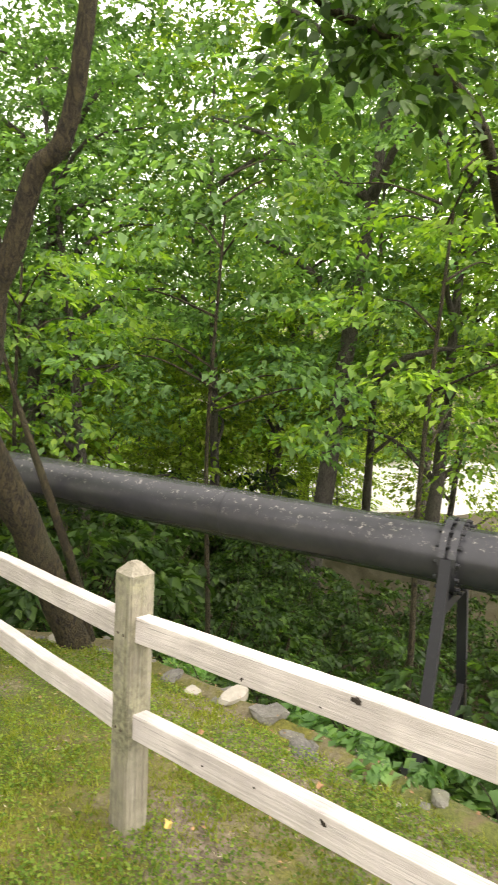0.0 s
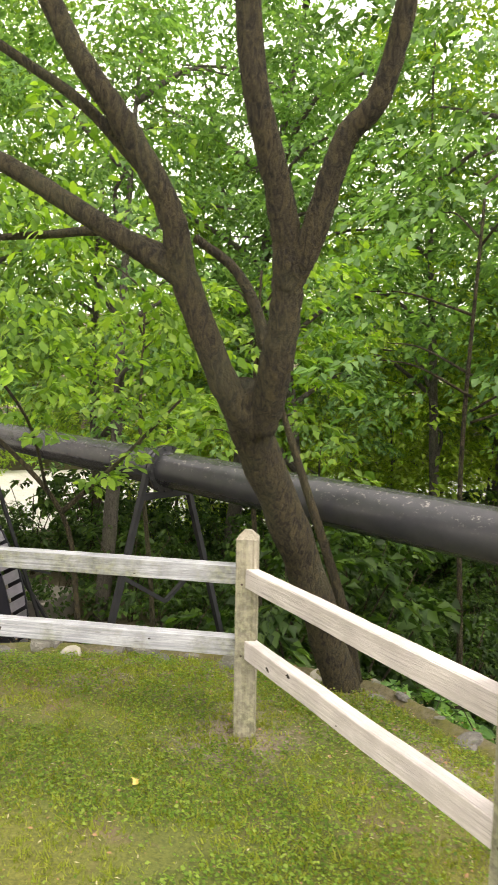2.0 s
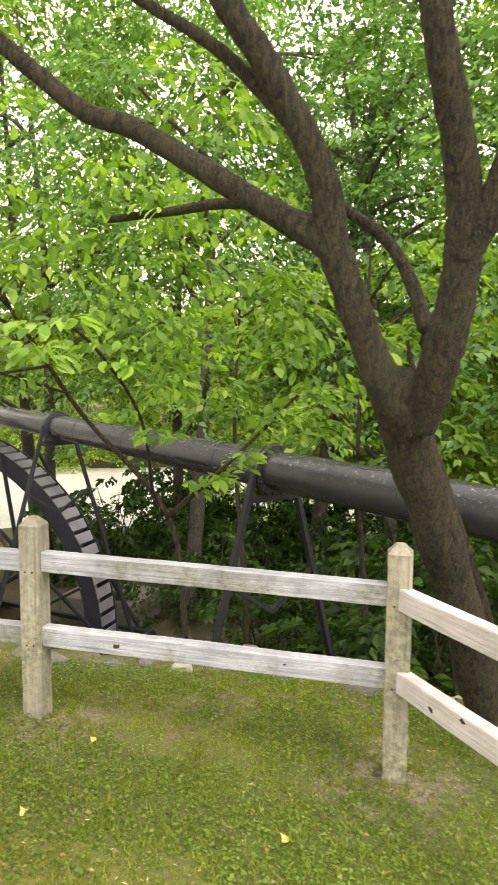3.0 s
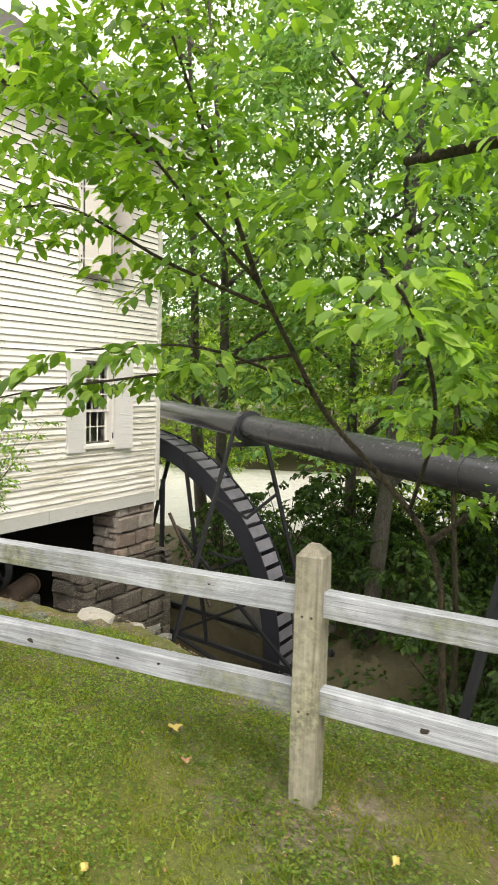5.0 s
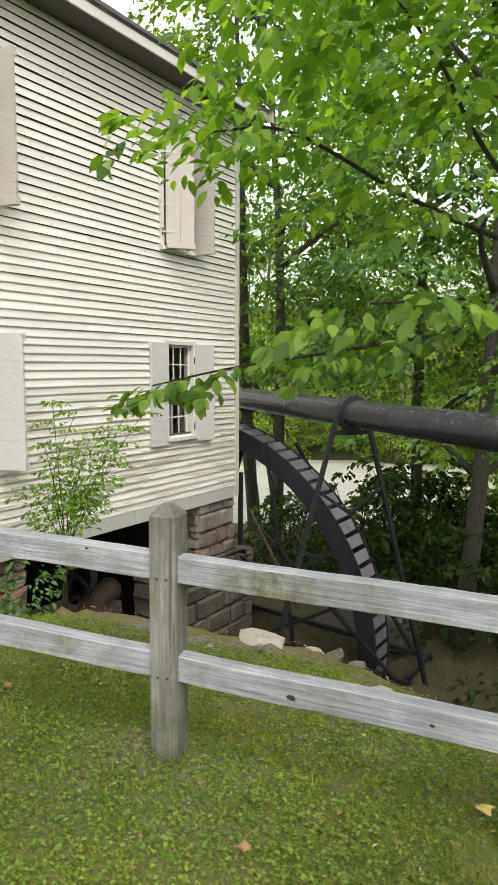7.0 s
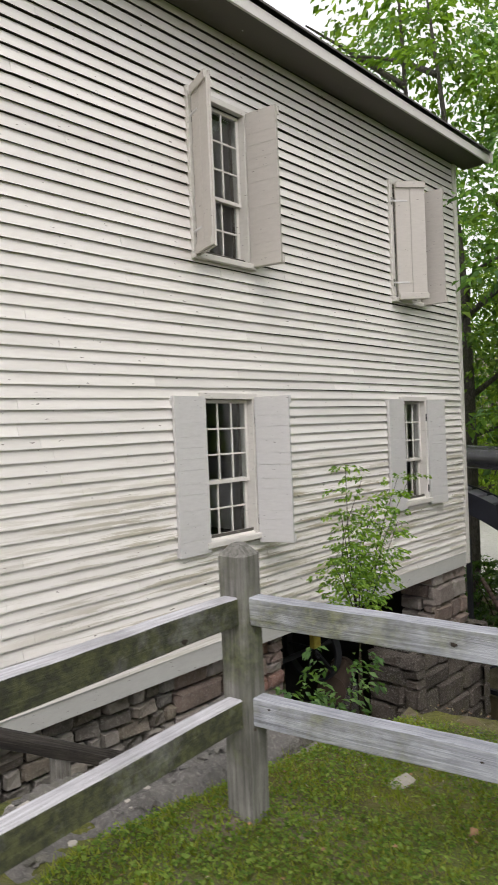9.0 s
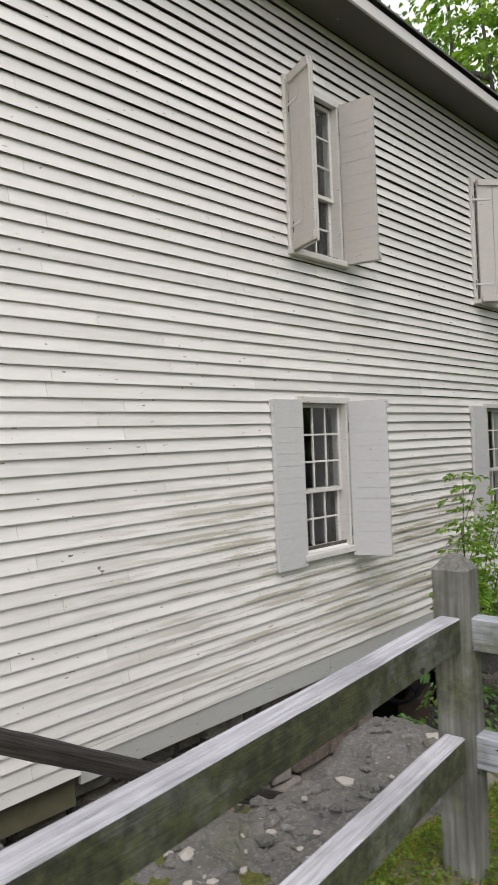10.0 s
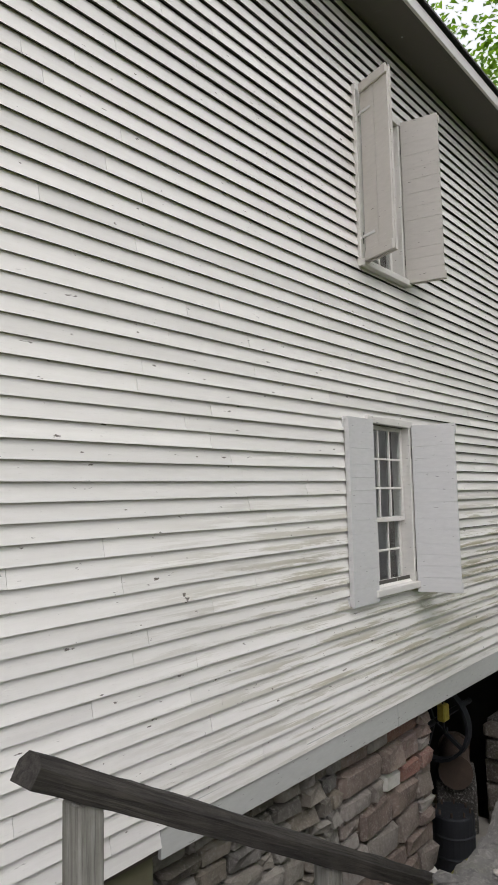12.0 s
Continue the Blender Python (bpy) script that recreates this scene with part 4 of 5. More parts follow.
def machinery():
    ob = thing("steel_barrel", "black steel barrel on the basement floor", "barrel", (-2.88, 0.40, -2.42), 20)
    bm = bmesh.new()
    prof = [(0.0, 0.0), (0.19, 0.0), (0.2, 0.02), (0.2, 0.17), (0.208, 0.185), (0.2, 0.2), (0.2, 0.36), (0.208, 0.375), (0.2, 0.39), (0.2, 0.54), (0.19, 0.56), (0.0, 0.555)]
    tube(bm, [(0, 0, z) for r, z in prof], [max(r, 0.004) for r, z in prof], 24)
    part("drum", bm, M_IRON, ob)
    for k in range(8):
        bm = bmesh.new()
        w = k * math.pi / 4
        tube(bm, [(0.16 * math.cos(w), 0.16 * math.sin(w), 0.55), (0.16 * math.cos(w), 0.16 * math.sin(w), 0.6)], [0.012, 0.012], 6)
        part("lid_bolt", bm, M_RUST, ob)
    ob = thing("electric_motor", "rusty cylindrical motor lying on a stone ledge", "motor", (-2.3, 0.62, -1.6), 25)
    for (xa, xb, r), nm in (((-0.3, 0.3, 0.15), "casing"), ((-0.36, -0.3, 0.17), "end_bell"), ((0.3, 0.36, 0.17), "end_bell"), ((0.36, 0.5, 0.03), "shaft")):
        bm = bmesh.new()
        tube(bm, [(xa, 0, 0), (xb, 0, 0)], [r, r], 20)
        part(nm, bm, M_RUST, ob)
    part("base", box_bm(-0.3, 0.3, -0.2, 0.2, -0.62, -0.12, 0.02), M_MORTAR, ob)
    ob = thing("pulley_wheel", "dark iron belt pulley on a shaft", "pulley", (-2.75, 0.62, -1.1), 0)
    bm = bmesh.new()
    n = 28
    ring = lambda r, x: [bm.verts.new((x, r * math.cos(6.2832 * k / n), r * math.sin(6.2832 * k / n))) for k in range(n)]
    rs = [ring(0.38, -0.05), ring(0.38, 0.05), ring(0.35, 0.05), ring(0.35, -0.05)]
    for a, b in zip(rs, rs[1:] + rs[:1]):
        for k in range(n):
            bm.faces.new((a[k], a[(k + 1) % n], b[(k + 1) % n], b[k]))
    part("rim", bm, M_IRON, ob)
    for k in range(5):
        bm = bmesh.new()
        w = k * 1.2566
        bar(bm, (0, 0, 0), (0, 0.36 * math.cos(w), 0.36 * math.sin(w)), 0.035)
        part("spoke", bm, M_IRON, ob)
    bm = bmesh.new()
    tube(bm, [(-0.6, 0, 0), (0.9, 0, 0)], [0.03, 0.03], 10)
    part("axle", bm, M_IRON, ob)
    ob = thing("chain_hoist", "yellow hook block hanging from the basement beams", "hoist", (-2.95, 0.42, -1.0))
    part("block", box_bm(-0.06, 0.06, -0.04, 0.04, 0, 0.16, 0.012), simple_mat("yellow_hoist_paint", (0.45, 0.36, 0.06), 0.6), ob)
    bm = bmesh.new()
    tube(bm, [(0, 0, 0.15), (0, 0, 0.46)], [0.008, 0.008], 6)
    part("chain", bm, M_IRON, ob)
    bm = bmesh.new()
    tube(bm, curve_points([(0, 0, 0), (0, 0, -0.08), (0.05, 0, -0.13), (0.07, 0, -0.08)], 4), [0.012] * 13, 6)
    part("hook", bm, M_IRON, ob)


machinery()


def rubble_cap():
    rng = np.random.default_rng(3)
    ob = thing("wall_retaining", "low mortared rubble retaining wall beside the steps", "stone wall", kind="structure")
    nx, ny = 150, 44
    bm = bmesh.new()
    g = [[None] * ny for _ in range(nx)]
    for i in range(nx):
        for j in range(ny):
            x, y = -7.75 + 1.85 * i / (nx - 1), -2.0 + 0.60 * j / (ny - 1)
            rim = min(j, ny - 1 - j)
            y += 0.05 * noise.noise(Vector((x * 4, y * 4, 0)))
            z = -0.13 + 0.06 * noise.noise(Vector((x * 3, y * 3, 7))) + 0.03 * noise.noise(Vector((x * 11, y * 11, 2))) + 0.016 * noise.noise(Vector((x * 27, y * 27, 2))) - (0.11 if rim == 0 else 0.05 if rim < 3 else 0.02 if rim < 5 else 0) + 0.10 * max(0, 1 - abs(x + 6.12) / 0.3)
            g[i][j] = bm.verts.new((x, y, z))
    for i in range(nx - 1):
        for j in range(ny - 1):
            bm.faces.new((g[i][j], g[i + 1][j], g[i + 1][j + 1], g[i][j + 1]))
    rim = [g[i][0] for i in range(nx)] + [g[nx - 1][j] for j in range(1, ny)] + [g[i][ny - 1] for i in range(nx - 2, -1, -1)] + [g[0][j] for j in range(ny - 2, 0, -1)]
    low = [bm.verts.new((v.co.x, v.co.y, -2.6)) for v in rim]
    for i in range(len(rim)):
        j = (i + 1) % len(rim)
        bm.faces.new((rim[j], rim[i], low[i], low[j]))
    part("core", bm, M_RUBBLE, ob, smooth=True)
    pr = random.Random(6)
    for k in range(240):
        x, y = -7.7 + 1.75 * rng.random(), -1.92 + 0.46 * rng.random()
        s = 0.008 + 0.035 * rng.random() ** 3
        b2 = bmesh.new()
        bmesh.ops.create_icosphere(b2, subdivisions=1, radius=1)
        for v in b2.verts:
            v.co = Vector((v.co.x * s * 1.4, v.co.y * s, v.co.z * s * 0.6)) * (1 + 0.5 * noise.noise(v.co * 2 + Vector((k, 0, 0))))
        o = link("pebble", b2, M_RUBBLE if pr.random() < 0.85 else M_PALESTONE, ob)
        o.matrix_basis = pose(x, y, -0.13 + 0.06 * noise.noise(Vector((x * 3, y * 3, 7))) + 0.10 * max(0, 1 - abs(x + 6.12) / 0.3), 0, 0, float(rng.random() * 360))
    stone_face(ob, (-7.75, -2.05, 0), 0, 1.8, -0.75, -0.19, 41, lambda x, z: M_STONE, (0.12, 0.2), (0.2, 0.5), 0.12)


rubble_cap()


def steps():
    ob = thing("stone_steps", "worn stone steps going down beside the mill wall", "steps", kind="structure")
    for k in range(8):
        x, z = -8.55 + k * 0.33, -0.28 - k * 0.18
        part("step", box_bm(x, x + 0.42, -1.28, 0.1, z - 0.30, z, 0.018), M_RUBBLE, ob)
    ob = thing("hand_railing", "dark weathered timber handrail down the steps", "handrail")
    a, b = Vector((-8.265, -0.95, 0.511)), Vector((-5.75, -0.95, -0.885))
    bm = bmesh.new()
    n = 30
    rings = []
    for i in range(n + 1):
        rings.append([bm.verts.new(((b - a).length * i / n, u * 0.05 + 0.006 * noise.noise(Vector((i * 0.9, u, v))), v * 0.046 + 0.006 * noise.noise(Vector((i * 0.7, v, u + 4)))))
                      for u, v in ((-1, -0.8), (1, -0.8), (1, 0.35), (0.45, 1), (-0.45, 1), (-1, 0.35))])
    for r0, r1 in zip(rings, rings[1:]):
        for k in range(6):
            bm.faces.new((r0[k], r1[k], r1[(k + 1) % 6], r0[(k + 1) % 6]))
    bm.faces.new(rings[0])
    bm.faces.new(rings[-1][::-1])
    bmesh.ops.recalc_face_normals(bm, faces=bm.faces[:])
    top = part("rail", bm, M_OLDRAIL, ob)
    top.matrix_basis = pose(*a, 0, math.degrees(math.asin((a.z - b.z) / (b - a).length)), 0)
    for x in (-8.09, -6.93, -5.85):
        t = (x - a.x) / (b.x - a.x)
        z = a.lerp(b, t).z
        foot = -0.28 - 0.18 * max(0, int((x + 8.55) / 0.33)) - 0.2
        part("post", box_bm(x - 0.042, x + 0.042, -0.99, -0.905, foot, z - 0.03, 0.006), M_OLDPOST, ob)


steps()


# ---- water wheel ----
def water_wheel():
    ob = thing("water_wheel", "tall black steel overshot water wheel with worn buckets", "water wheel", (0.5, 1.40, -2.93))
    R, r, W, n = 3.57, 3.27, 0.5, 90
    for x in (0.0, W):
        bm = bmesh.new()
        ring = lambda rad, dx: [bm.verts.new((x + dx, rad * math.cos(6.28318 * k / 120), rad * math.sin(6.28318 * k / 120))) for k in range(120)]
        rs = [ring(R, -0.012), ring(R, 0.012), ring(r, 0.012), ring(r, -0.012)]
        for a, b in zip(rs, rs[1:] + rs[:1]):
            for k in range(120):
                bm.faces.new((a[k], a[(k + 1) % 120], b[(k + 1) % 120], b[k]))
        part("shroud", bm, M_WHEEL, ob)
    bm = bmesh.new()
    v = [bm.verts.new(p) for p in ((0.014, -0.088, -0.012), (W - 0.014, -0.088, -0.012), (W - 0.014, 0.088, 0.0), (0.014, 0.088, 0.0),
                                   (0.014, -0.088, 0.0), (W - 0.014, -0.088, 0.0), (W - 0.014, 0.088, 0.012), (0.014, 0.088, 0.012),
                                   (0.014, -0.10, -0.26), (W - 0.014, -0.10, -0.26))]
    for f in ((0, 3, 2, 1), (4, 5, 6, 7), (0, 1, 5, 4), (1, 2, 6, 5), (2, 3, 7, 6), (3, 0, 4, 7), (0, 8, 9, 1)):
        bm.faces.new([v[i] for i in f])
    me = bpy.data.meshes.new("bucket")
    bm.to_mesh(me)
    bm.free()
    for k in range(n):
        b = link_mesh("bucket", me, M_BUCKET, ob)
        b.matrix_basis = pose(0, 0, 0, 360 * k / n, 0, 0) @ pose(0, 0, R - 0.03)
    bm = bmesh.new()
    tube(bm, [(-0.6, 0, 0), (W + 0.6, 0, 0)], [0.11, 0.11], 16)
    part("axle", bm, M_WHEEL, ob)
    for x in (0.0, W):
        for k in range(8):
            w = 2 * math.pi * (k + 0.35) / 8
            bm = bmesh.new()
            bar(bm, (x, 0.1 * math.cos(w), 0.1 * math.sin(w)), (x, r * math.cos(w), r * math.sin(w)), 0.09, 0.03)
            part("arm", bm, M_WHEEL, ob)
    fr = thing("wheel_frame", "black iron struts bracing the wheel pit", "iron frame", (0, 0, 0))
    for a, b, w in (((0.3, -2.75, -2.95), (0.3, 1.2, -2.75), 0.07), ((1.3, -2.75, -2.95), (1.3, 1.2, -2.75), 0.07), ((0.3, -2.7, -2.9), (1.3, -2.7, -2.9), 0.07),
                    ((0.28, -0.9, -2.85), (0.28, -0.35, 0.3), 0.05), ((0.28, -2.5, -2.9), (0.28, -0.2, -1.0), 0.05), ((0.28, -0.2, -2.85), (0.28, -1.9, -1.9), 0.045),
                    ((1.35, -2.4, -2.9), (1.35, -0.3, 0.2), 0.05), ((0.28, 0.1, -2.8), (0.28, 0.1, -0.2), 0.06), ((0.28, -0.9, -1.3), (1.35, -2.4, -1.9), 0.04)):
        bm = bmesh.new()
        bar(bm, a, b, w)
        part("strut", bm, M_IRON, fr)
    screw = thing("gate_screw_rod", "rusty threaded rod slanting beside the stone pier", "threaded rod")
    bm = bmesh.new()
    a, b = Vector((0.22, -0.1, -0.75)), Vector((0.22, -1.0, -2.2))
    tube(bm, [a.lerp(b, k / 60) for k in range(61)], [0.035 if k % 2 else 0.026 for k in range(61)], 10)
    part("rod", bm, M_RUST, screw)
    tagged(link("timber_platform", box_bm(1.5, 2.6, -2.2, -0.6, -3.1, -2.55, 0.03), M_CONCRETE), "pale concrete block beside the wheel pit", "concrete block")


water_wheel()


# ---- trees ----
def crown_set(rng, n, per, radius, z0, z1, leaf, hollow=0.35, droop=0.35):
    """Sprays through a crown between heights z0 and z1; wider in the middle, with gaps."""
    h = rng.random(n)
    env = radius * np.sin(np.pi * (0.12 + 0.84 * h)) ** 0.6
    a = rng.random(n) * 2 * np.pi
    lobe = 0.72 + 0.28 * np.sin(3 * a + 5 * h) * np.cos(2 * a - 7 * h)
    r = env * lobe * (hollow + (1 - hollow) * rng.random(n) ** 0.6)
    o = np.stack([r * np.cos(a), r * np.sin(a), z0 + (z1 - z0) * h], 1)
    a2 = a + rng.normal(0, 0.5, n)
    w = np.stack([np.cos(a2), np.sin(a2), rng.normal(0.05, 0.18, n)], 1)
    return spray_leaves(rng, o, w, radius * (0.28 + 0.25 * rng.random(n)), per, leaf, droop)


def wood_tree(seed, height, radius, clear, n, per, leaf, r0, material, name="tree", label="tall leafy woodland tree with a slim grey trunk", group="woodland trees"):
    rng = np.random.default_rng(seed)
    ob = thing(name, label, "tree", group=group)
    lean = rng.normal(0, 0.05, 2)
    path = [(lean[0] * height * t + 0.25 * math.sin(3 * t + seed), lean[1] * height * t + 0.2 * math.cos(4 * t + seed) - 0.2, height * t - 0.3) for t in np.linspace(0, 0.95, 9)]
    bm = bmesh.new()
    tube(bm, curve_points(path, 3), [r0 * (1 - 0.85 * k / 24) * (1.35 if k == 0 else 1) for k in range(25)], 9, 0.25, seed)
    part("trunk", bm, M_BARK_FAR, ob, smooth=True)
    for k in range(9):
        t = clear / height + (0.92 - clear / height) * k / 9
        i = int(t / 0.95 * 8)
        p = Vector(path[min(i, 8)])
        a = rng.random() * 6.28
        l = radius * (0.55 + 0.4 * rng.random())
        q1 = p + Vector((math.cos(a) * l * 0.5, math.sin(a) * l * 0.5, l * 0.35))
        q2 = p + Vector((math.cos(a + 0.3) * l, math.sin(a + 0.3) * l, l * 0.45))
        bm = bmesh.new()
        tube(bm, curve_points([p, q1, q2], 3), [r0 * 0.42 * (1 - 0.13 * j) for j in range(7)], 6, 0.2, seed + k)
        part("limb", bm, M_BARK_FAR, ob, smooth=True)
    s = crown_set(rng, n, per, radius, clear, height, leaf)
    link_mesh("crown", leaves_mesh("crown", s[0], s[1], s[2], s[3], s[3] * 0.55), material, ob)
    return ob


def put(ob, first, x, y, turn, scale, sink=0.0):
    z = float(ground_z(x, y)) - sink
    m = pose(x, y, z, 0, 0, turn)
    if first:
        ob.matrix_basis = m @ Matrix.Scale(scale, 4)
        return ob
    c = copy_thing(ob, m)
    c.scale = (scale, scale, scale)
    return c


def far_from_pipe(x, y, gap):
    d = (PIPE_B - PIPE_A).normalized()
    w = Vector((x, y, 0.7)) - PIPE_A
    return (w - d * w.dot(d)).length > gap


def woods():
    rng = np.random.default_rng(11)
    kinds = [wood_tree(1, 13, 3.2, 3.7, 240, 42, 0.17, 0.15, M_LEAF_WOOD), wood_tree(2, 11, 2.8, 0.9, 190, 42, 0.15, 0.12, M_LEAF_LIT),
             wood_tree(3, 15, 3.6, 4.2, 255, 42, 0.18, 0.19, M_LEAF_COOL), wood_tree(4, 6, 2.0, 0.2, 180, 38, 0.13, 0.06, M_LEAF_LIT)]
    used = [False] * 4
    spots = [(2.13, -2.6)]
    put(kinds[2], True, 2.13, -2.6, 40, 0.85)
    used[2] = True
    for x, y, sc in ((4.9, 2.4, 1.15), (7.2, -0.6, 1.1)):
        put(kinds[0], not used[0], x, y, 77 * x, sc)
        used[0] = True
        spots.append((x, y))
    for u0, u1, v0, v1, n, gap in ((-2.5, 8, -20, -6.5, 12, 2.3), (3.5, 9.5, -7, 14, 3, 2.6), (8, 11, -16, -3, 3, 2.5), (27, 34, -34, 40, 21, 2.5), (36, 52, -45, 55, 20, 3.6)):
        tries = 0
        while n and tries < 400:
            tries += 1
            u, v = u0 + (u1 - u0) * rng.random(), v0 + (v1 - v0) * rng.random()
            x, y = 0.96 * u - 0.28 * v, 0.28 * u + 0.96 * v
            if float(edge_distance(np.array([x]), np.array([y]))[0]) < (6.2 if u < 8 and v < -6 else 3.4) or (x < 2.5 and y > -4.5) or not far_from_pipe(x, y, 2.4) or (x < 4.5 and -11.5 < y < -7):
                continue
            if all(math.hypot(x - a, y - b) > gap for a, b in spots):
                spots.append((x, y))
                k = int(rng.choice((0, 1, 1, 1, 2))) if u > 12 else int(rng.integers(0, 4)) if v < -6.5 else int(rng.integers(0, 2)) * 2
                put(kinds[k], not used[k], x, y, float(rng.random() * 360), float(0.8 + 0.45 * rng.random()))
                used[k] = True
                n -= 1
    for j in range(13):
        v = -17 + 13.5 * (j + 0.5 * rng.random()) / 13
        u = 6.0 + 2.6 * rng.random()
        put(kinds[3], not used[3], 0.96 * u - 0.28 * v, 0.28 * u + 0.96 * v, float(rng.random() * 360), float(0.75 + 0.35 * rng.random()))
        used[3] = True
    # low growth hiding the far bank
    for j in range(34):
        v = -34 + 74 * (j + 0.6 * rng.random()) / 34
        u = 25.5 + 2.5 * rng.random()
        put(kinds[3], not used[3], 0.96 * u - 0.28 * v, 0.28 * u + 0.96 * v, float(rng.random() * 360), float(0.8 + 0.6 * rng.random()))
        used[3] = True


woods()


def twig_tree(name, label, limbs, sprays, leaf, per, material, bark, droop=0.45, fine=True, seed=0, width=0.5, at=None, category="tree"):
    """A tree drawn limb by limb: (points, first radius, last radius), and leaf sprays (origin, tip)."""
    ob = thing(name, label, category)
    for k, (pts, r0, r1) in enumerate(limbs):
        p = curve_points(pts, 14 if r0 > 0.05 else 6)
        bm = bmesh.new()
        tube(bm, p, [r0 + (r1 - r0) * (i / (len(p) - 1)) ** 0.9 for i in range(len(p))], 20 if r0 > 0.05 else 8, 0.13 if r0 > 0.05 else 0.08, seed + k)
        part("trunk" if k == 0 else "limb", bm, bark, ob, smooth=True)
    if sprays:
        rng = np.random.default_rng(seed)
        o = np.array([s[0] for s in sprays], float)
        t = np.array([s[1] for s in sprays], float)
        l = np.linalg.norm(t - o, axis=1)
        s = spray_leaves(rng, o, (t - o) / l[:, None], l, per, leaf, droop)
        link_mesh("crown", leaves_mesh("crown", s[0], s[1], s[2], s[3], s[3] * width, 0.18, fine), material, ob)
    return ob


def fan(rng, tips, n, reach, flat=0.35):
    """Sprays round the ends of twigs."""
    out = []
    for p in tips:
        for _ in range(n):
            o = Vector(p) + Vector((rng.normal(0, 0.14), rng.normal(0, 0.14), rng.normal(0, 0.10)))
            a = rng.random() * 6.28
            d = Vector((math.cos(a), math.sin(a), rng.normal(0.0, flat))) * reach * (0.6 + 0.7 * rng.random())
            out.append((tuple(o), tuple(o + d)))
    return out


def forked_tree():
    """The leaning tree behind the fence corner."""
    rng = np.random.default_rng(21)
    limbs = [([(-4.70, -8.32, -0.75), (-4.80, -8.25, -0.4), (-5.27, -8.03, 0.57), (-5.68, -7.86, 1.22), (-5.95, -7.77, 1.62)], 0.125, 0.112),
             ([(-5.85, -7.86, 1.40), (-6.0, -7.74, 1.62), (-6.13, -7.56, 2.13), (-6.22, -7.5, 2.47), (-6.34, -7.31, 2.85), (-6.46, -7.1, 3.19), (-6.6, -6.75, 4.0), (-6.7, -6.4, 5.2)], 0.085, 0.04),
             ([(-6.14, -7.55, 2.16), (-6.21, -7.17, 2.4), (-6.29, -6.7, 2.69), (-6.34, -6.37, 2.85), (-6.5, -5.7, 3.5), (-6.6, -5.2, 4.3)], 0.06, 0.03),
             ([(-5.85, -7.88, 1.42), (-6.02, -8.0, 1.75), (-6.14, -8.07, 2.17), (-6.24, -8.04, 2.51), (-6.42, -7.94, 3.08), (-6.5, -7.9, 4.4), (-6.4, -7.9, 5.6)], 0.095, 0.04),
             ([(-6.13, -8.06, 2.1), (-6.19, -8.19, 2.33), (-6.29, -8.33, 2.7), (-6.36, -8.51, 2.92), (-6.5, -8.65, 3.6), (-6.5, -8.8, 5.0)], 0.07, 0.035),
             ([(-6.28, -7.38, 2.66), (-6.3, -7.1, 2.95), (-6.3, -6.75, 3.2), (-6.4, -6.3, 3.5)], 0.035, 0.02),
             ([(-6.12, -7.55, 2.25), (-5.9, -7.05, 2.45), (-5.6, -6.5, 2.52), (-5.4, -6.0, 2.56)], 0.035, 0.022),
             ([(-5.95, -7.95, 1.68), (-5.85, -7.86, 2.0), (-5.8, -7.72, 2.25), (-5.82, -7.5, 2.42)], 0.04, 0.025),
             ([(-4.6, -8.35, -0.5), (-4.75, -8.25, 0.1), (-4.8, -7.96, 0.99), (-4.85, -7.8, 1.5), (-4.9, -7.72, 1.85)], 0.05, 0.012)]
    tips = [(-6.7, -6.4, 5.2), (-6.6, -5.2, 4.3), (-6.4, -7.9, 5.6), (-6.5, -8.8, 5.0), (-6.5, -6.3, 4.3), (-6.2, -8.3, 4.9), (-6.4, -7.2, 5.2)]
    twig_tree("forked_tree", "leaning brown tree forking into bare limbs behind the fence", limbs, fan(rng, tips, 12, 0.9), 0.11, 26, M_LEAF, M_BARK, seed=21)


forked_tree()


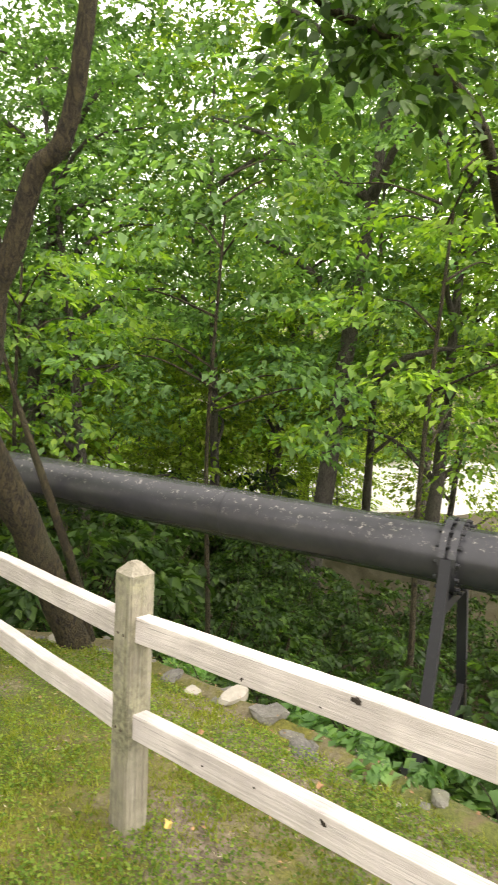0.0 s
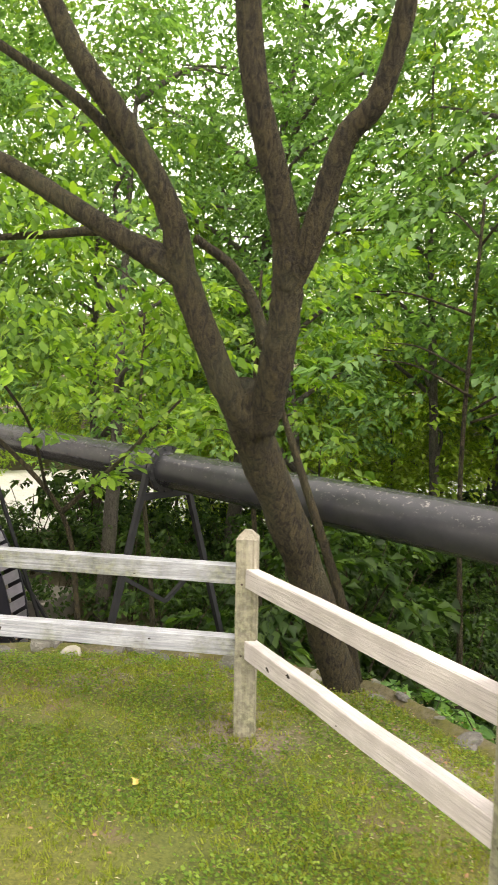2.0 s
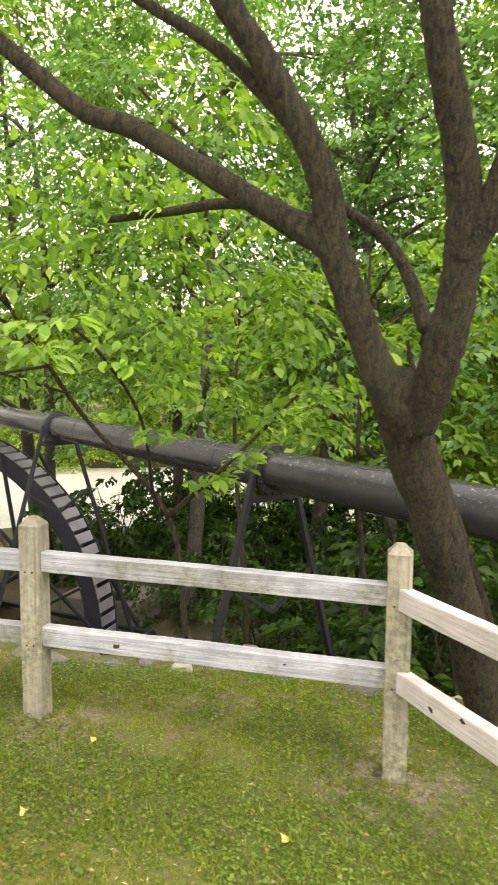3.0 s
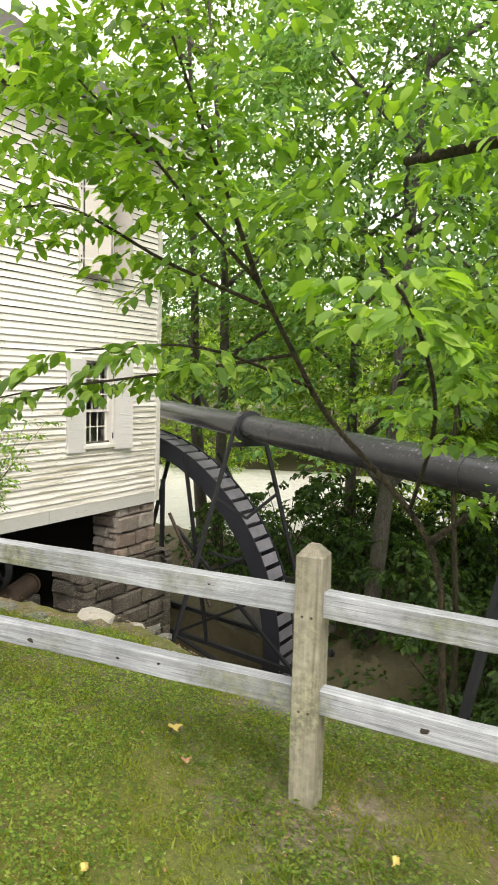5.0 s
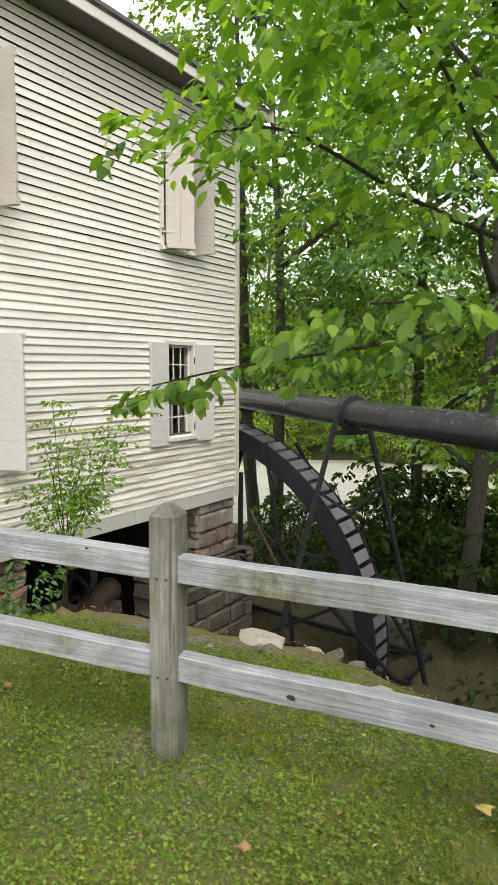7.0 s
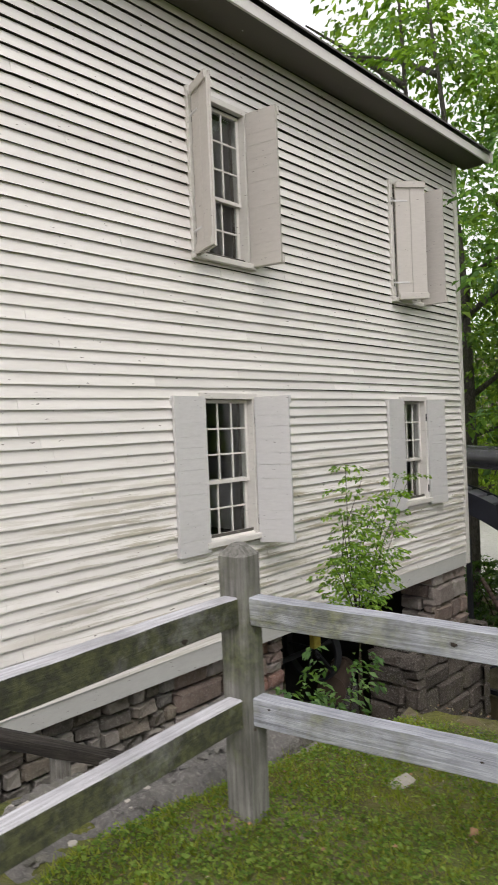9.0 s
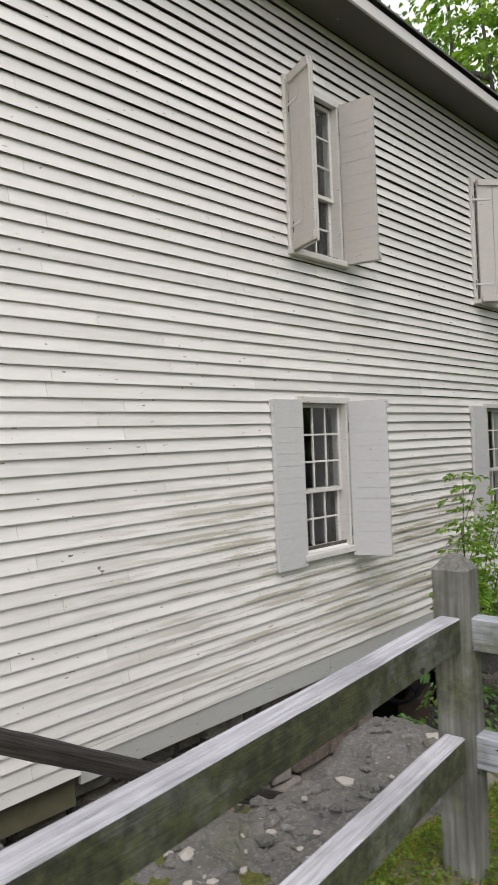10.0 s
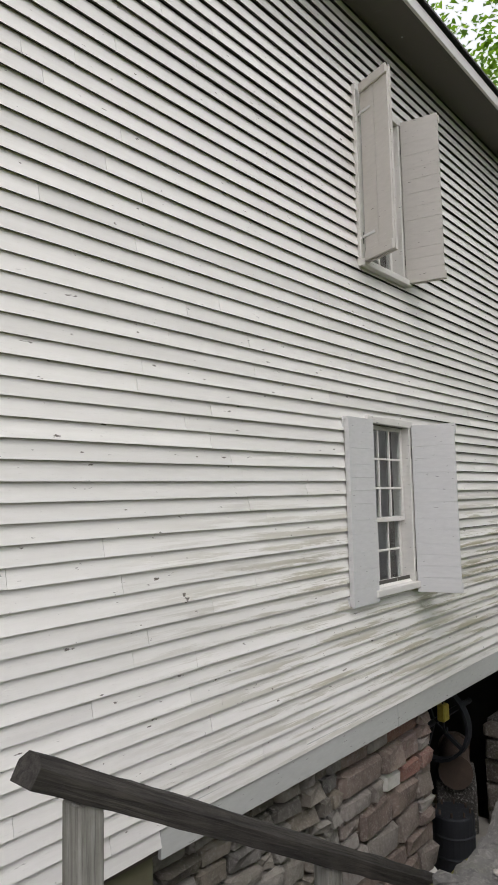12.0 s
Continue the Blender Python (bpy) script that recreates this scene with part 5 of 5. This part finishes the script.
def elm_sapling():
    """The slim tree whose sprays hang before the mill."""
    rng = np.random.default_rng(31)
    limbs = [([(-4.42, -6.1, -1.5), (-4.45, -6.05, -0.3), (-4.48, -5.93, 0.57), (-4.58, -5.28, 1.3), (-4.85, -5.15, 1.7), (-5.17, -5.07, 2.1)], 0.026, 0.014),
             ([(-4.48, -5.93, 0.57), (-4.4, -6.4, 1.0), (-4.35, -6.9, 1.5)], 0.025, 0.01),
             ([(-5.17, -5.07, 2.1), (-5.4, -5.02, 2.5), (-5.64, -4.98, 2.87), (-5.9, -4.9, 3.4)], 0.018, 0.006),
             ([(-5.17, -5.07, 2.1), (-5.5, -4.9, 2.4), (-5.76, -4.81, 2.63), (-6.1, -4.6, 2.95)], 0.014, 0.005),
             ([(-5.05, -5.1, 1.95), (-5.4, -4.6, 2.2), (-5.7, -4.15, 2.48), (-5.85, -3.8, 2.5)], 0.014, 0.005),
             ([(-4.85, -5.15, 1.7), (-5.3, -4.4, 1.55), (-5.7, -3.85, 1.44), (-5.9, -3.5, 1.35)], 0.012, 0.004),
             ([(-4.7, -5.2, 1.5), (-5.6, -5.0, 1.7), (-6.3, -4.8, 1.65)], 0.012, 0.004),
             ([(-4.48, -5.8, 0.75), (-5.4, -6.2, 1.4), (-6.2, -6.3, 1.85), (-6.6, -6.3, 1.75)], 0.014, 0.005)]
    sprays = []
    for pts, n, reach in ((limbs[2][0], 10, 0.55), (limbs[3][0], 10, 0.55), (limbs[4][0], 12, 0.5), (limbs[5][0], 8, 0.27), (limbs[6][0], 6, 0.4), (limbs[7][0], 7, 0.36), (limbs[1][0], 8, 0.5)):
        p = curve_points(pts, 4)
        for k in range(n):
            q = p[int((0.25 + 0.75 * k / max(n - 1, 1)) * (len(p) - 1))]
            d = (p[-1] - p[0]).normalized()
            s = d.cross(Vector((0, 0, 1))) * (1 if k % 2 else -1)
            w = (d * 0.8 + s * 0.75 + Vector((0, 0, rng.normal(0.0, 0.15)))).normalized() * reach * (0.75 + 0.5 * rng.random())
            sprays.append((tuple(q), tuple(q + w)))
    sprays += fan(rng, [(-5.5, -5.1, 2.9), (-5.6, -4.5, 3.1), (-5.9, -4.3, 3.2), (-5.3, -4.6, 2.7), (-5.8, -5.2, 3.3), (-5.7, -3.9, 2.8), (-5.2, -5.6, 2.4), (-4.9, -5.9, 2.0), (-5.3, -5.9, 2.8), (-5.0, -6.2, 2.5), (-4.8, -6.6, 2.9), (-5.3, -6.5, 3.2), (-6.0, -4.4, 3.3), (-5.6, -4.0, 3.2), (-5.1, -6.9, 2.2), (-4.7, -6.2, 1.7)], 7, 0.6)
    twig_tree("elm_sapling", "slim young tree with drooping bright green sprays", limbs, sprays, 0.088, 30, M_LEAF, M_BARK, 0.4, True, 31, 0.54)


elm_sapling()


def near_maples():
    """Bright understorey sprays just behind the pipe, and the bough overhead."""
    rng = np.random.default_rng(41)
    for k, (x, y, h, r, n) in enumerate(((-3.3, -11.5, 4.2, 1.7, 50), (-2.0, -9.3, 4.4, 1.8, 54), (-1.9, -7.0, 3.6, 1.5, 40), (-2.4, -13.2, 4.6, 1.7, 48), (-0.9, -5.2, 3.2, 1.3, 34))):
        z = float(ground_z(x, y))
        base = (x + 0.3, y + 0.1, z - 0.2)
        limbs = [([base, (x + 0.2, y, z + 1.5), (x, y + 0.1, 0.8), (x - 0.1, y, h * 0.8)], 0.05, 0.015)]
        sprays = []
        for j in range(n):
            zz = 0.85 + (h - 0.85) * rng.random()
            a = rng.random() * 6.28
            rad = r * (0.25 + 0.5 * rng.random())
            o = Vector((x + rad * math.cos(a), y + rad * math.sin(a), zz))
            sprays.append((tuple(o), tuple(o + Vector((math.cos(a + 0.3), math.sin(a + 0.3), rng.normal(-0.02, 0.12))) * r * (0.35 + 0.3 * rng.random()))))
            if j % 6 == 0:
                limbs.append(([(x - 0.02, y + 0.03, zz - 0.35), tuple(Vector((x, y, zz - 0.15)).lerp(o, 0.6)), tuple(o)], 0.016, 0.005))
        twig_tree("young_maple", "young maple with layered bright leaf sprays beside the pipe", limbs, sprays, 0.12, 40, M_LEAF if k != 1 else M_LEAF_COOL, M_BARK, 0.3, False, 50 + k, 0.6)
    sprays = fan(rng, [(-5.0, -10.0, 3.95), (-5.0, -10.5, 4.05), (-5.2, -9.8, 4.2), (-4.8, -10.9, 4.0), (-5.1, -10.6, 4.35), (-5.0, -10.1, 4.5)], 8, 0.6)
    # the bough's dark, backlit look is painted in by the shade-coloured leaves
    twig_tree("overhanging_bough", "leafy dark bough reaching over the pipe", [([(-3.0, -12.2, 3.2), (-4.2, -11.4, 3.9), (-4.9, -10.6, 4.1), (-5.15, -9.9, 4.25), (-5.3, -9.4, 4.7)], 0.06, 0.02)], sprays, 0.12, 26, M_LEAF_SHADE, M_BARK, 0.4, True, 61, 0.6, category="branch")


near_maples()


def shrubs():
    rng = np.random.default_rng(71)
    kinds = []
    # most shrubs take the leaf colour with painted shade
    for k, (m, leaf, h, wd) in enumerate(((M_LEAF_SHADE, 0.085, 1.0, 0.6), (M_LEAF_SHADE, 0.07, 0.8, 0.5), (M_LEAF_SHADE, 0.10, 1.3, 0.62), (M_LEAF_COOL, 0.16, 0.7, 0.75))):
        ob = thing("shrub", "leafy green shrub on the shaded bank", "shrub", group="bank shrubs")
        for j in range(5):
            a = j * 1.26 + k
            bm = bmesh.new()
            tube(bm, curve_points([(0, 0, -0.15), (0.12 * math.cos(a), 0.12 * math.sin(a), h * 0.4), (0.4 * math.cos(a), 0.4 * math.sin(a), h * 0.85)], 3), [0.012 - 0.0013 * q for q in range(7)], 5)
            part("stem", bm, M_BARK, ob)
        s = crown_set(rng, 34, 24, 0.75, 0.05, h, leaf, 0.15)
        link_mesh("foliage", leaves_mesh("foliage", s[0], s[1], s[2], s[3], s[3] * wd), m, ob)
        kinds.append(ob)
    used = [False] * 4
    n, spots = 150, []
    for _ in range(3000):
        if not n:
            break
        x, y = -9 + 13 * rng.random(), -15 + 13.5 * rng.random()
        d = float(edge_distance(np.array([x]), np.array([y]))[0])
        if d < (1.3 if y > -8.3 else 0.55) or d > 8 or (x > -5.0 and y > -4.9) or (-0.5 < x < 2 and y > -4.2) or any(math.hypot(x - a, y - b) < 0.55 for a, b in spots):
            continue
        spots.append((x, y))
        k = int(rng.integers(0, 4)) if d < 2.2 else int(rng.integers(0, 3))
        put(kinds[k], not used[k], x, y, float(rng.random() * 360), float((0.5 if d < 1.1 else 0.75) + 0.45 * rng.random()))
        used[k] = True
        n -= 1
    put(kinds[3], not used[3], -4.35, -5.05, 150, 0.42)
    for x, y, turn in ((-6.5, -10.55, 20), (-6.1, -10.2, 140), (-6.85, -10.85, 260), (-6.35, -10.9, 80)):
        put(kinds[3], False, x, y, turn, 0.55)
    # undergrowth below and behind the pipe
    n, spots = 70, []
    while n:
        x, y = -3.5 + 12 * rng.random(), -11 + 15 * rng.random()
        d = float(edge_distance(np.array([x]), np.array([y]))[0])
        if d < 2.2 or (x < 1.9 and y > -4.6) or not far_from_pipe(x, y, 0.9) or any(math.hypot(x - a, y - b) < 0.75 for a, b in spots):
            continue
        spots.append((x, y))
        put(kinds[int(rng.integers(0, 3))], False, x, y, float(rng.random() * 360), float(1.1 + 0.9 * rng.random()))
        n -= 1


shrubs()


def wall_bush():
    """The thin shrub growing before the basement opening."""
    rng = np.random.default_rng(81)
    limbs, sprays = [], []
    root = Vector((-4.5, -1.25, -0.25))
    for k, tip in enumerate(((-4.6, -1.25, 1.15), (-4.3, -1.2, 1.05), (-4.75, -1.3, 0.82), (-4.95, -1.35, 0.5), (-4.1, -1.15, 0.8), (-3.85, -1.15, 0.9), (-3.5, -1.05, 1.0), (-3.2, -1.0, 0.98), (-3.7, -1.15, 0.62), (-4.15, -1.25, 0.4))):
        mid = root.lerp(Vector(tip), 0.5) + Vector((rng.normal(0, 0.09), rng.normal(0, 0.08), 0.06))
        limbs.append(([(-4.55, -1.28, -1.3), tuple(root), tuple(mid), tip], 0.007, 0.002))
        p = curve_points([tuple(root.lerp(mid, 0.6)), tuple(mid), tip], 4)
        for j, q in enumerate(p[1:]):
            for _ in range(2):
                a = rng.random() * 6.28
                sprays.append((tuple(q), tuple(q + Vector((math.cos(a), math.sin(a) * 0.6, 0.05)) * 0.26)))
    twig_tree("wall_shrub", "thin spreading shrub with small leaves against the mill wall", limbs, sprays, 0.048, 18, M_LEAF, M_BARK, 0.25, False, 81, 0.5, category="shrub")
    sprays = fan(rng, [(-5.25, -1.55, -0.25), (-5.1, -1.45, -0.35), (-5.15, -1.5, -0.15), (-5.3, -1.4, -0.5)], 6, 0.22)
    twig_tree("fern_shrub", "broad-leaved green shrub by the basement opening", [([(-5.05, -1.5, -1.4), (-5.05, -1.5, -0.8), (-4.95, -1.5, -0.2)], 0.015, 0.004)], sprays, 0.065, 14, M_LEAF_COOL, M_BARK, 0.4, False, 82, 0.5, category="shrub")


wall_bush()


# ---- lawn ----
def grass():
    rng = np.random.default_rng(91)
    n = 440000
    x, y = -9.6 + 5.5 * rng.random(n), -12.6 + 11.0 * rng.random(n)
    x[:60000] = -15 + 5.5 * rng.random(60000)
    d = edge_distance(x, y)
    keep = (d < -0.05) & ((y < -2.15) | (x < -7.9)) & ~((y > -1.4) & (x > -8.75))
    # thin where moss and bare earth show
    bare = np.array([noise.noise(Vector((a * 0.9, b * 0.9, 3))) + 0.5 * noise.noise(Vector((a * 3, b * 3, 9))) for a, b in zip(x, y)])
    keep &= bare < 0.42 - 0.35 * np.clip(1 + d / 1.4, 0, 1) + rng.normal(0, 0.12, n)
    x, y = x[keep], y[keep]
    n = len(x)
    z = ground_z(x, y) - 0.003
    a = rng.random(n) * 6.28
    clump = np.array([noise.noise(Vector((a2 * 14, b2 * 14, 5))) + 0.6 * noise.noise(Vector((a2 * 34, b2 * 34, 8))) for a2, b2 in zip(x, y)])
    h = (0.011 + 0.023 * rng.random(n)) * np.clip(0.85 + 1.5 * clump, 0.25, 2.2)
    w = 0.0026 + 0.0028 * rng.random(n)
    lean = rng.normal(0, 0.55, (n, 2)) * h[:, None]
    base = np.stack([x, y, z], 1)
    side = np.stack([np.cos(a), np.sin(a), np.zeros(n)], 1) * w[:, None]
    tip = base + np.stack([lean[:, 0], lean[:, 1], h], 1)
    v = np.stack([base - side, base + side, tip], 1).reshape(-1)
    me = bpy.data.meshes.new("grass")
    me.vertices.add(n * 3)
    me.vertices.foreach_set("co", v.astype(np.float32))
    me.loops.add(n * 3)
    me.loops.foreach_set("vertex_index", np.arange(n * 3, dtype=np.int32))
    me.polygons.add(n)
    me.polygons.foreach_set("loop_start", np.arange(0, n * 3, 3, dtype=np.int32))
    me.update(calc_edges=True)
    tagged(link_mesh("grass", me, M_GRASS), "short mown lawn grass", "grass", kind="stuff")
    # clover and other broad small leaves, in patches
    n = 330000
    x, y = -9.3 + 5.0 * rng.random(n), -12.4 + 10.6 * rng.random(n)
    d = edge_distance(x, y)
    p = np.array([noise.noise(Vector((a * 1.6, b * 1.6, 21))) + 0.5 * noise.noise(Vector((a * 5, b * 5, 2))) for a, b in zip(x, y)])
    keep = (d < -0.12) & ((y < -2.2) | (x < -7.9)) & (p > -0.10 - 0.26 * smooth((y + 6.5) / 3) + rng.normal(0, 0.22, n)) & ~((y > -1.4) & (x > -8.75))
    x, y = x[keep], y[keep]
    n = len(x)
    base = np.stack([x, y, ground_z(x, y) + 0.004 + 0.030 * rng.random(n)], 1)
    a = rng.random(n) * 6.28
    way = np.stack([np.cos(a), np.sin(a), rng.normal(0.05, 0.25, n)], 1)
    nor = rng.normal(0, 0.3, (n, 3)) + (0, 0, 1)
    ll = 0.009 + 0.015 * rng.random(n) ** 1.5
    tagged(link_mesh("clover", leaves_mesh("clover", base, way, nor, ll, ll * 0.75, 0.12), M_CLOVER), "patches of clover in the lawn", "clover", kind="stuff")


grass()


def litter():
    """Scraps of dead leaf and straw over the lawn, thickest along the fence."""
    rng = np.random.default_rng(95)
    for name, m, n, size, label in (("leaf_litter", M_BROWNLEAF, 5000, 0.016, "brown scraps of dead leaf on the lawn"), ("straw_litter", M_STRAW, 7000, 0.018, "pale dry grass clippings on the lawn")):
        x, y = -9.3 + 5.0 * rng.random(n), -12.4 + 10.2 * rng.random(n)
        d = edge_distance(x, y)
        keep = (d < 0.25) & (rng.random(n) < 0.35 + 0.65 * np.clip(1 + d / 1.6, 0, 1)) & ((y < -2.15) | (x < -7.9))
        x, y = x[keep], y[keep]
        n = len(x)
        a = rng.random(n) * 6.28
        base = np.stack([x, y, ground_z(x, y) + 0.012 + 0.014 * rng.random(n)], 1)
        way = np.stack([np.cos(a), np.sin(a), rng.normal(0, 0.2, n)], 1)
        nor = rng.normal(0, 0.35, (n, 3)) + (0, 0, 1)
        ll = size * (0.5 + 1.2 * rng.random(n))
        tagged(link_mesh(name, leaves_mesh(name, base, way, nor, ll, ll * (0.6 if name == "leaf_litter" else 0.18), 0.1), m), label, "litter", kind="stuff")


M_STRAW = simple_mat("dry_straw", (0.55, 0.50, 0.30), 0.8, 40, 0.3)
litter()


def fallen_leaf(x, y, turn, size, material, label):
    bm = bmesh.new()
    c = bm.verts.new((0, 0, 0.004))
    ring = []
    for k in range(15):
        w = 2 * math.pi * k / 15
        r = size * (0.62 + 0.38 * (k % 3 == 0))
        ring.append(bm.verts.new((r * math.cos(w), r * math.sin(w) * 0.75, 0.006 + 0.010 * math.sin(2 * w))))
    for k in range(15):
        bm.faces.new((c, ring[k], ring[(k + 1) % 15]))
    ob = link("fallen_leaf", bm, material)
    ob.matrix_basis = pose(x, y, float(ground_z(x, y)) + 0.028, 6, 0, turn)
    tagged(ob, label, "leaf", "fallen leaves")


rl = random.Random(3)
for x, y, s in ((-5.98, -5.16, 0.05), (-7.29, -9.2, 0.035), (-7.1, -4.75, 0.03), (-6.9, -6.5, 0.03), (-6.6, -7.5, 0.03), (-7.0, -5.6, 0.028), (-6.25, -6.4, 0.03)):
    fallen_leaf(x, y, rl.uniform(0, 360), s, M_YLEAF, "yellowed fallen leaf lying on the lawn")
for x, y in ((-6.75, -4.6), (-6.95, -5.0), (-6.2, -5.4), (-6.5, -3.1), (-7.2, -3.3), (-6.4, -9.3), (-6.9, -9.9)):
    fallen_leaf(x, y, rl.uniform(0, 360), 0.032, M_BROWNLEAF, "dry brown fallen leaf lying on the lawn")


def bank_stones():
    """Flat stones showing along the brink of the lawn."""
    rng = random.Random(13)
    spots = [(-6.31, -2.67, 0.055)]
    for (ax, ay), (bx, by) in zip(EDGE[2:-3], EDGE[3:-2]):
        n = max(2, int(math.hypot(bx - ax, by - ay) / 0.16))
        for k in range(n):
            t = (k + rng.random()) / n
            spots.append((ax + (bx - ax) * t + rng.uniform(-0.22, 0.12), ay + (by - ay) * t + rng.uniform(-0.1, 0.1), rng.choice((0.025, 0.035, 0.05, 0.06, 0.09) if ay < -7.8 else (0.03, 0.05, 0.07, 0.10, 0.13))))
    for k, (x, y, s) in enumerate(spots):
        bm = bmesh.new()
        bmesh.ops.create_icosphere(bm, subdivisions=2, radius=1)
        for v in bm.verts:
            q = v.co.copy()
            v.co = Vector((q.x * s * 1.3, q.y * s * 0.9, max(-0.5, min(0.55, q.z)) * s * 0.62)) * (1 + 0.45 * noise.noise(q * 1.3 + Vector((k * 3.1, 0, 0))))
        ob = link("stone", bm, M_PALESTONE if k == 0 or rng.random() < 0.12 else M_RUBBLE)
        ob.matrix_basis = pose(x, y, float(ground_z(x, y)) - 0.05 * s, rng.uniform(-12, 12), rng.uniform(-12, 12), rng.uniform(0, 360))
        tagged(ob, "grey weathered stone lying on the bank edge", "stone", "bank stones")


bank_stones()
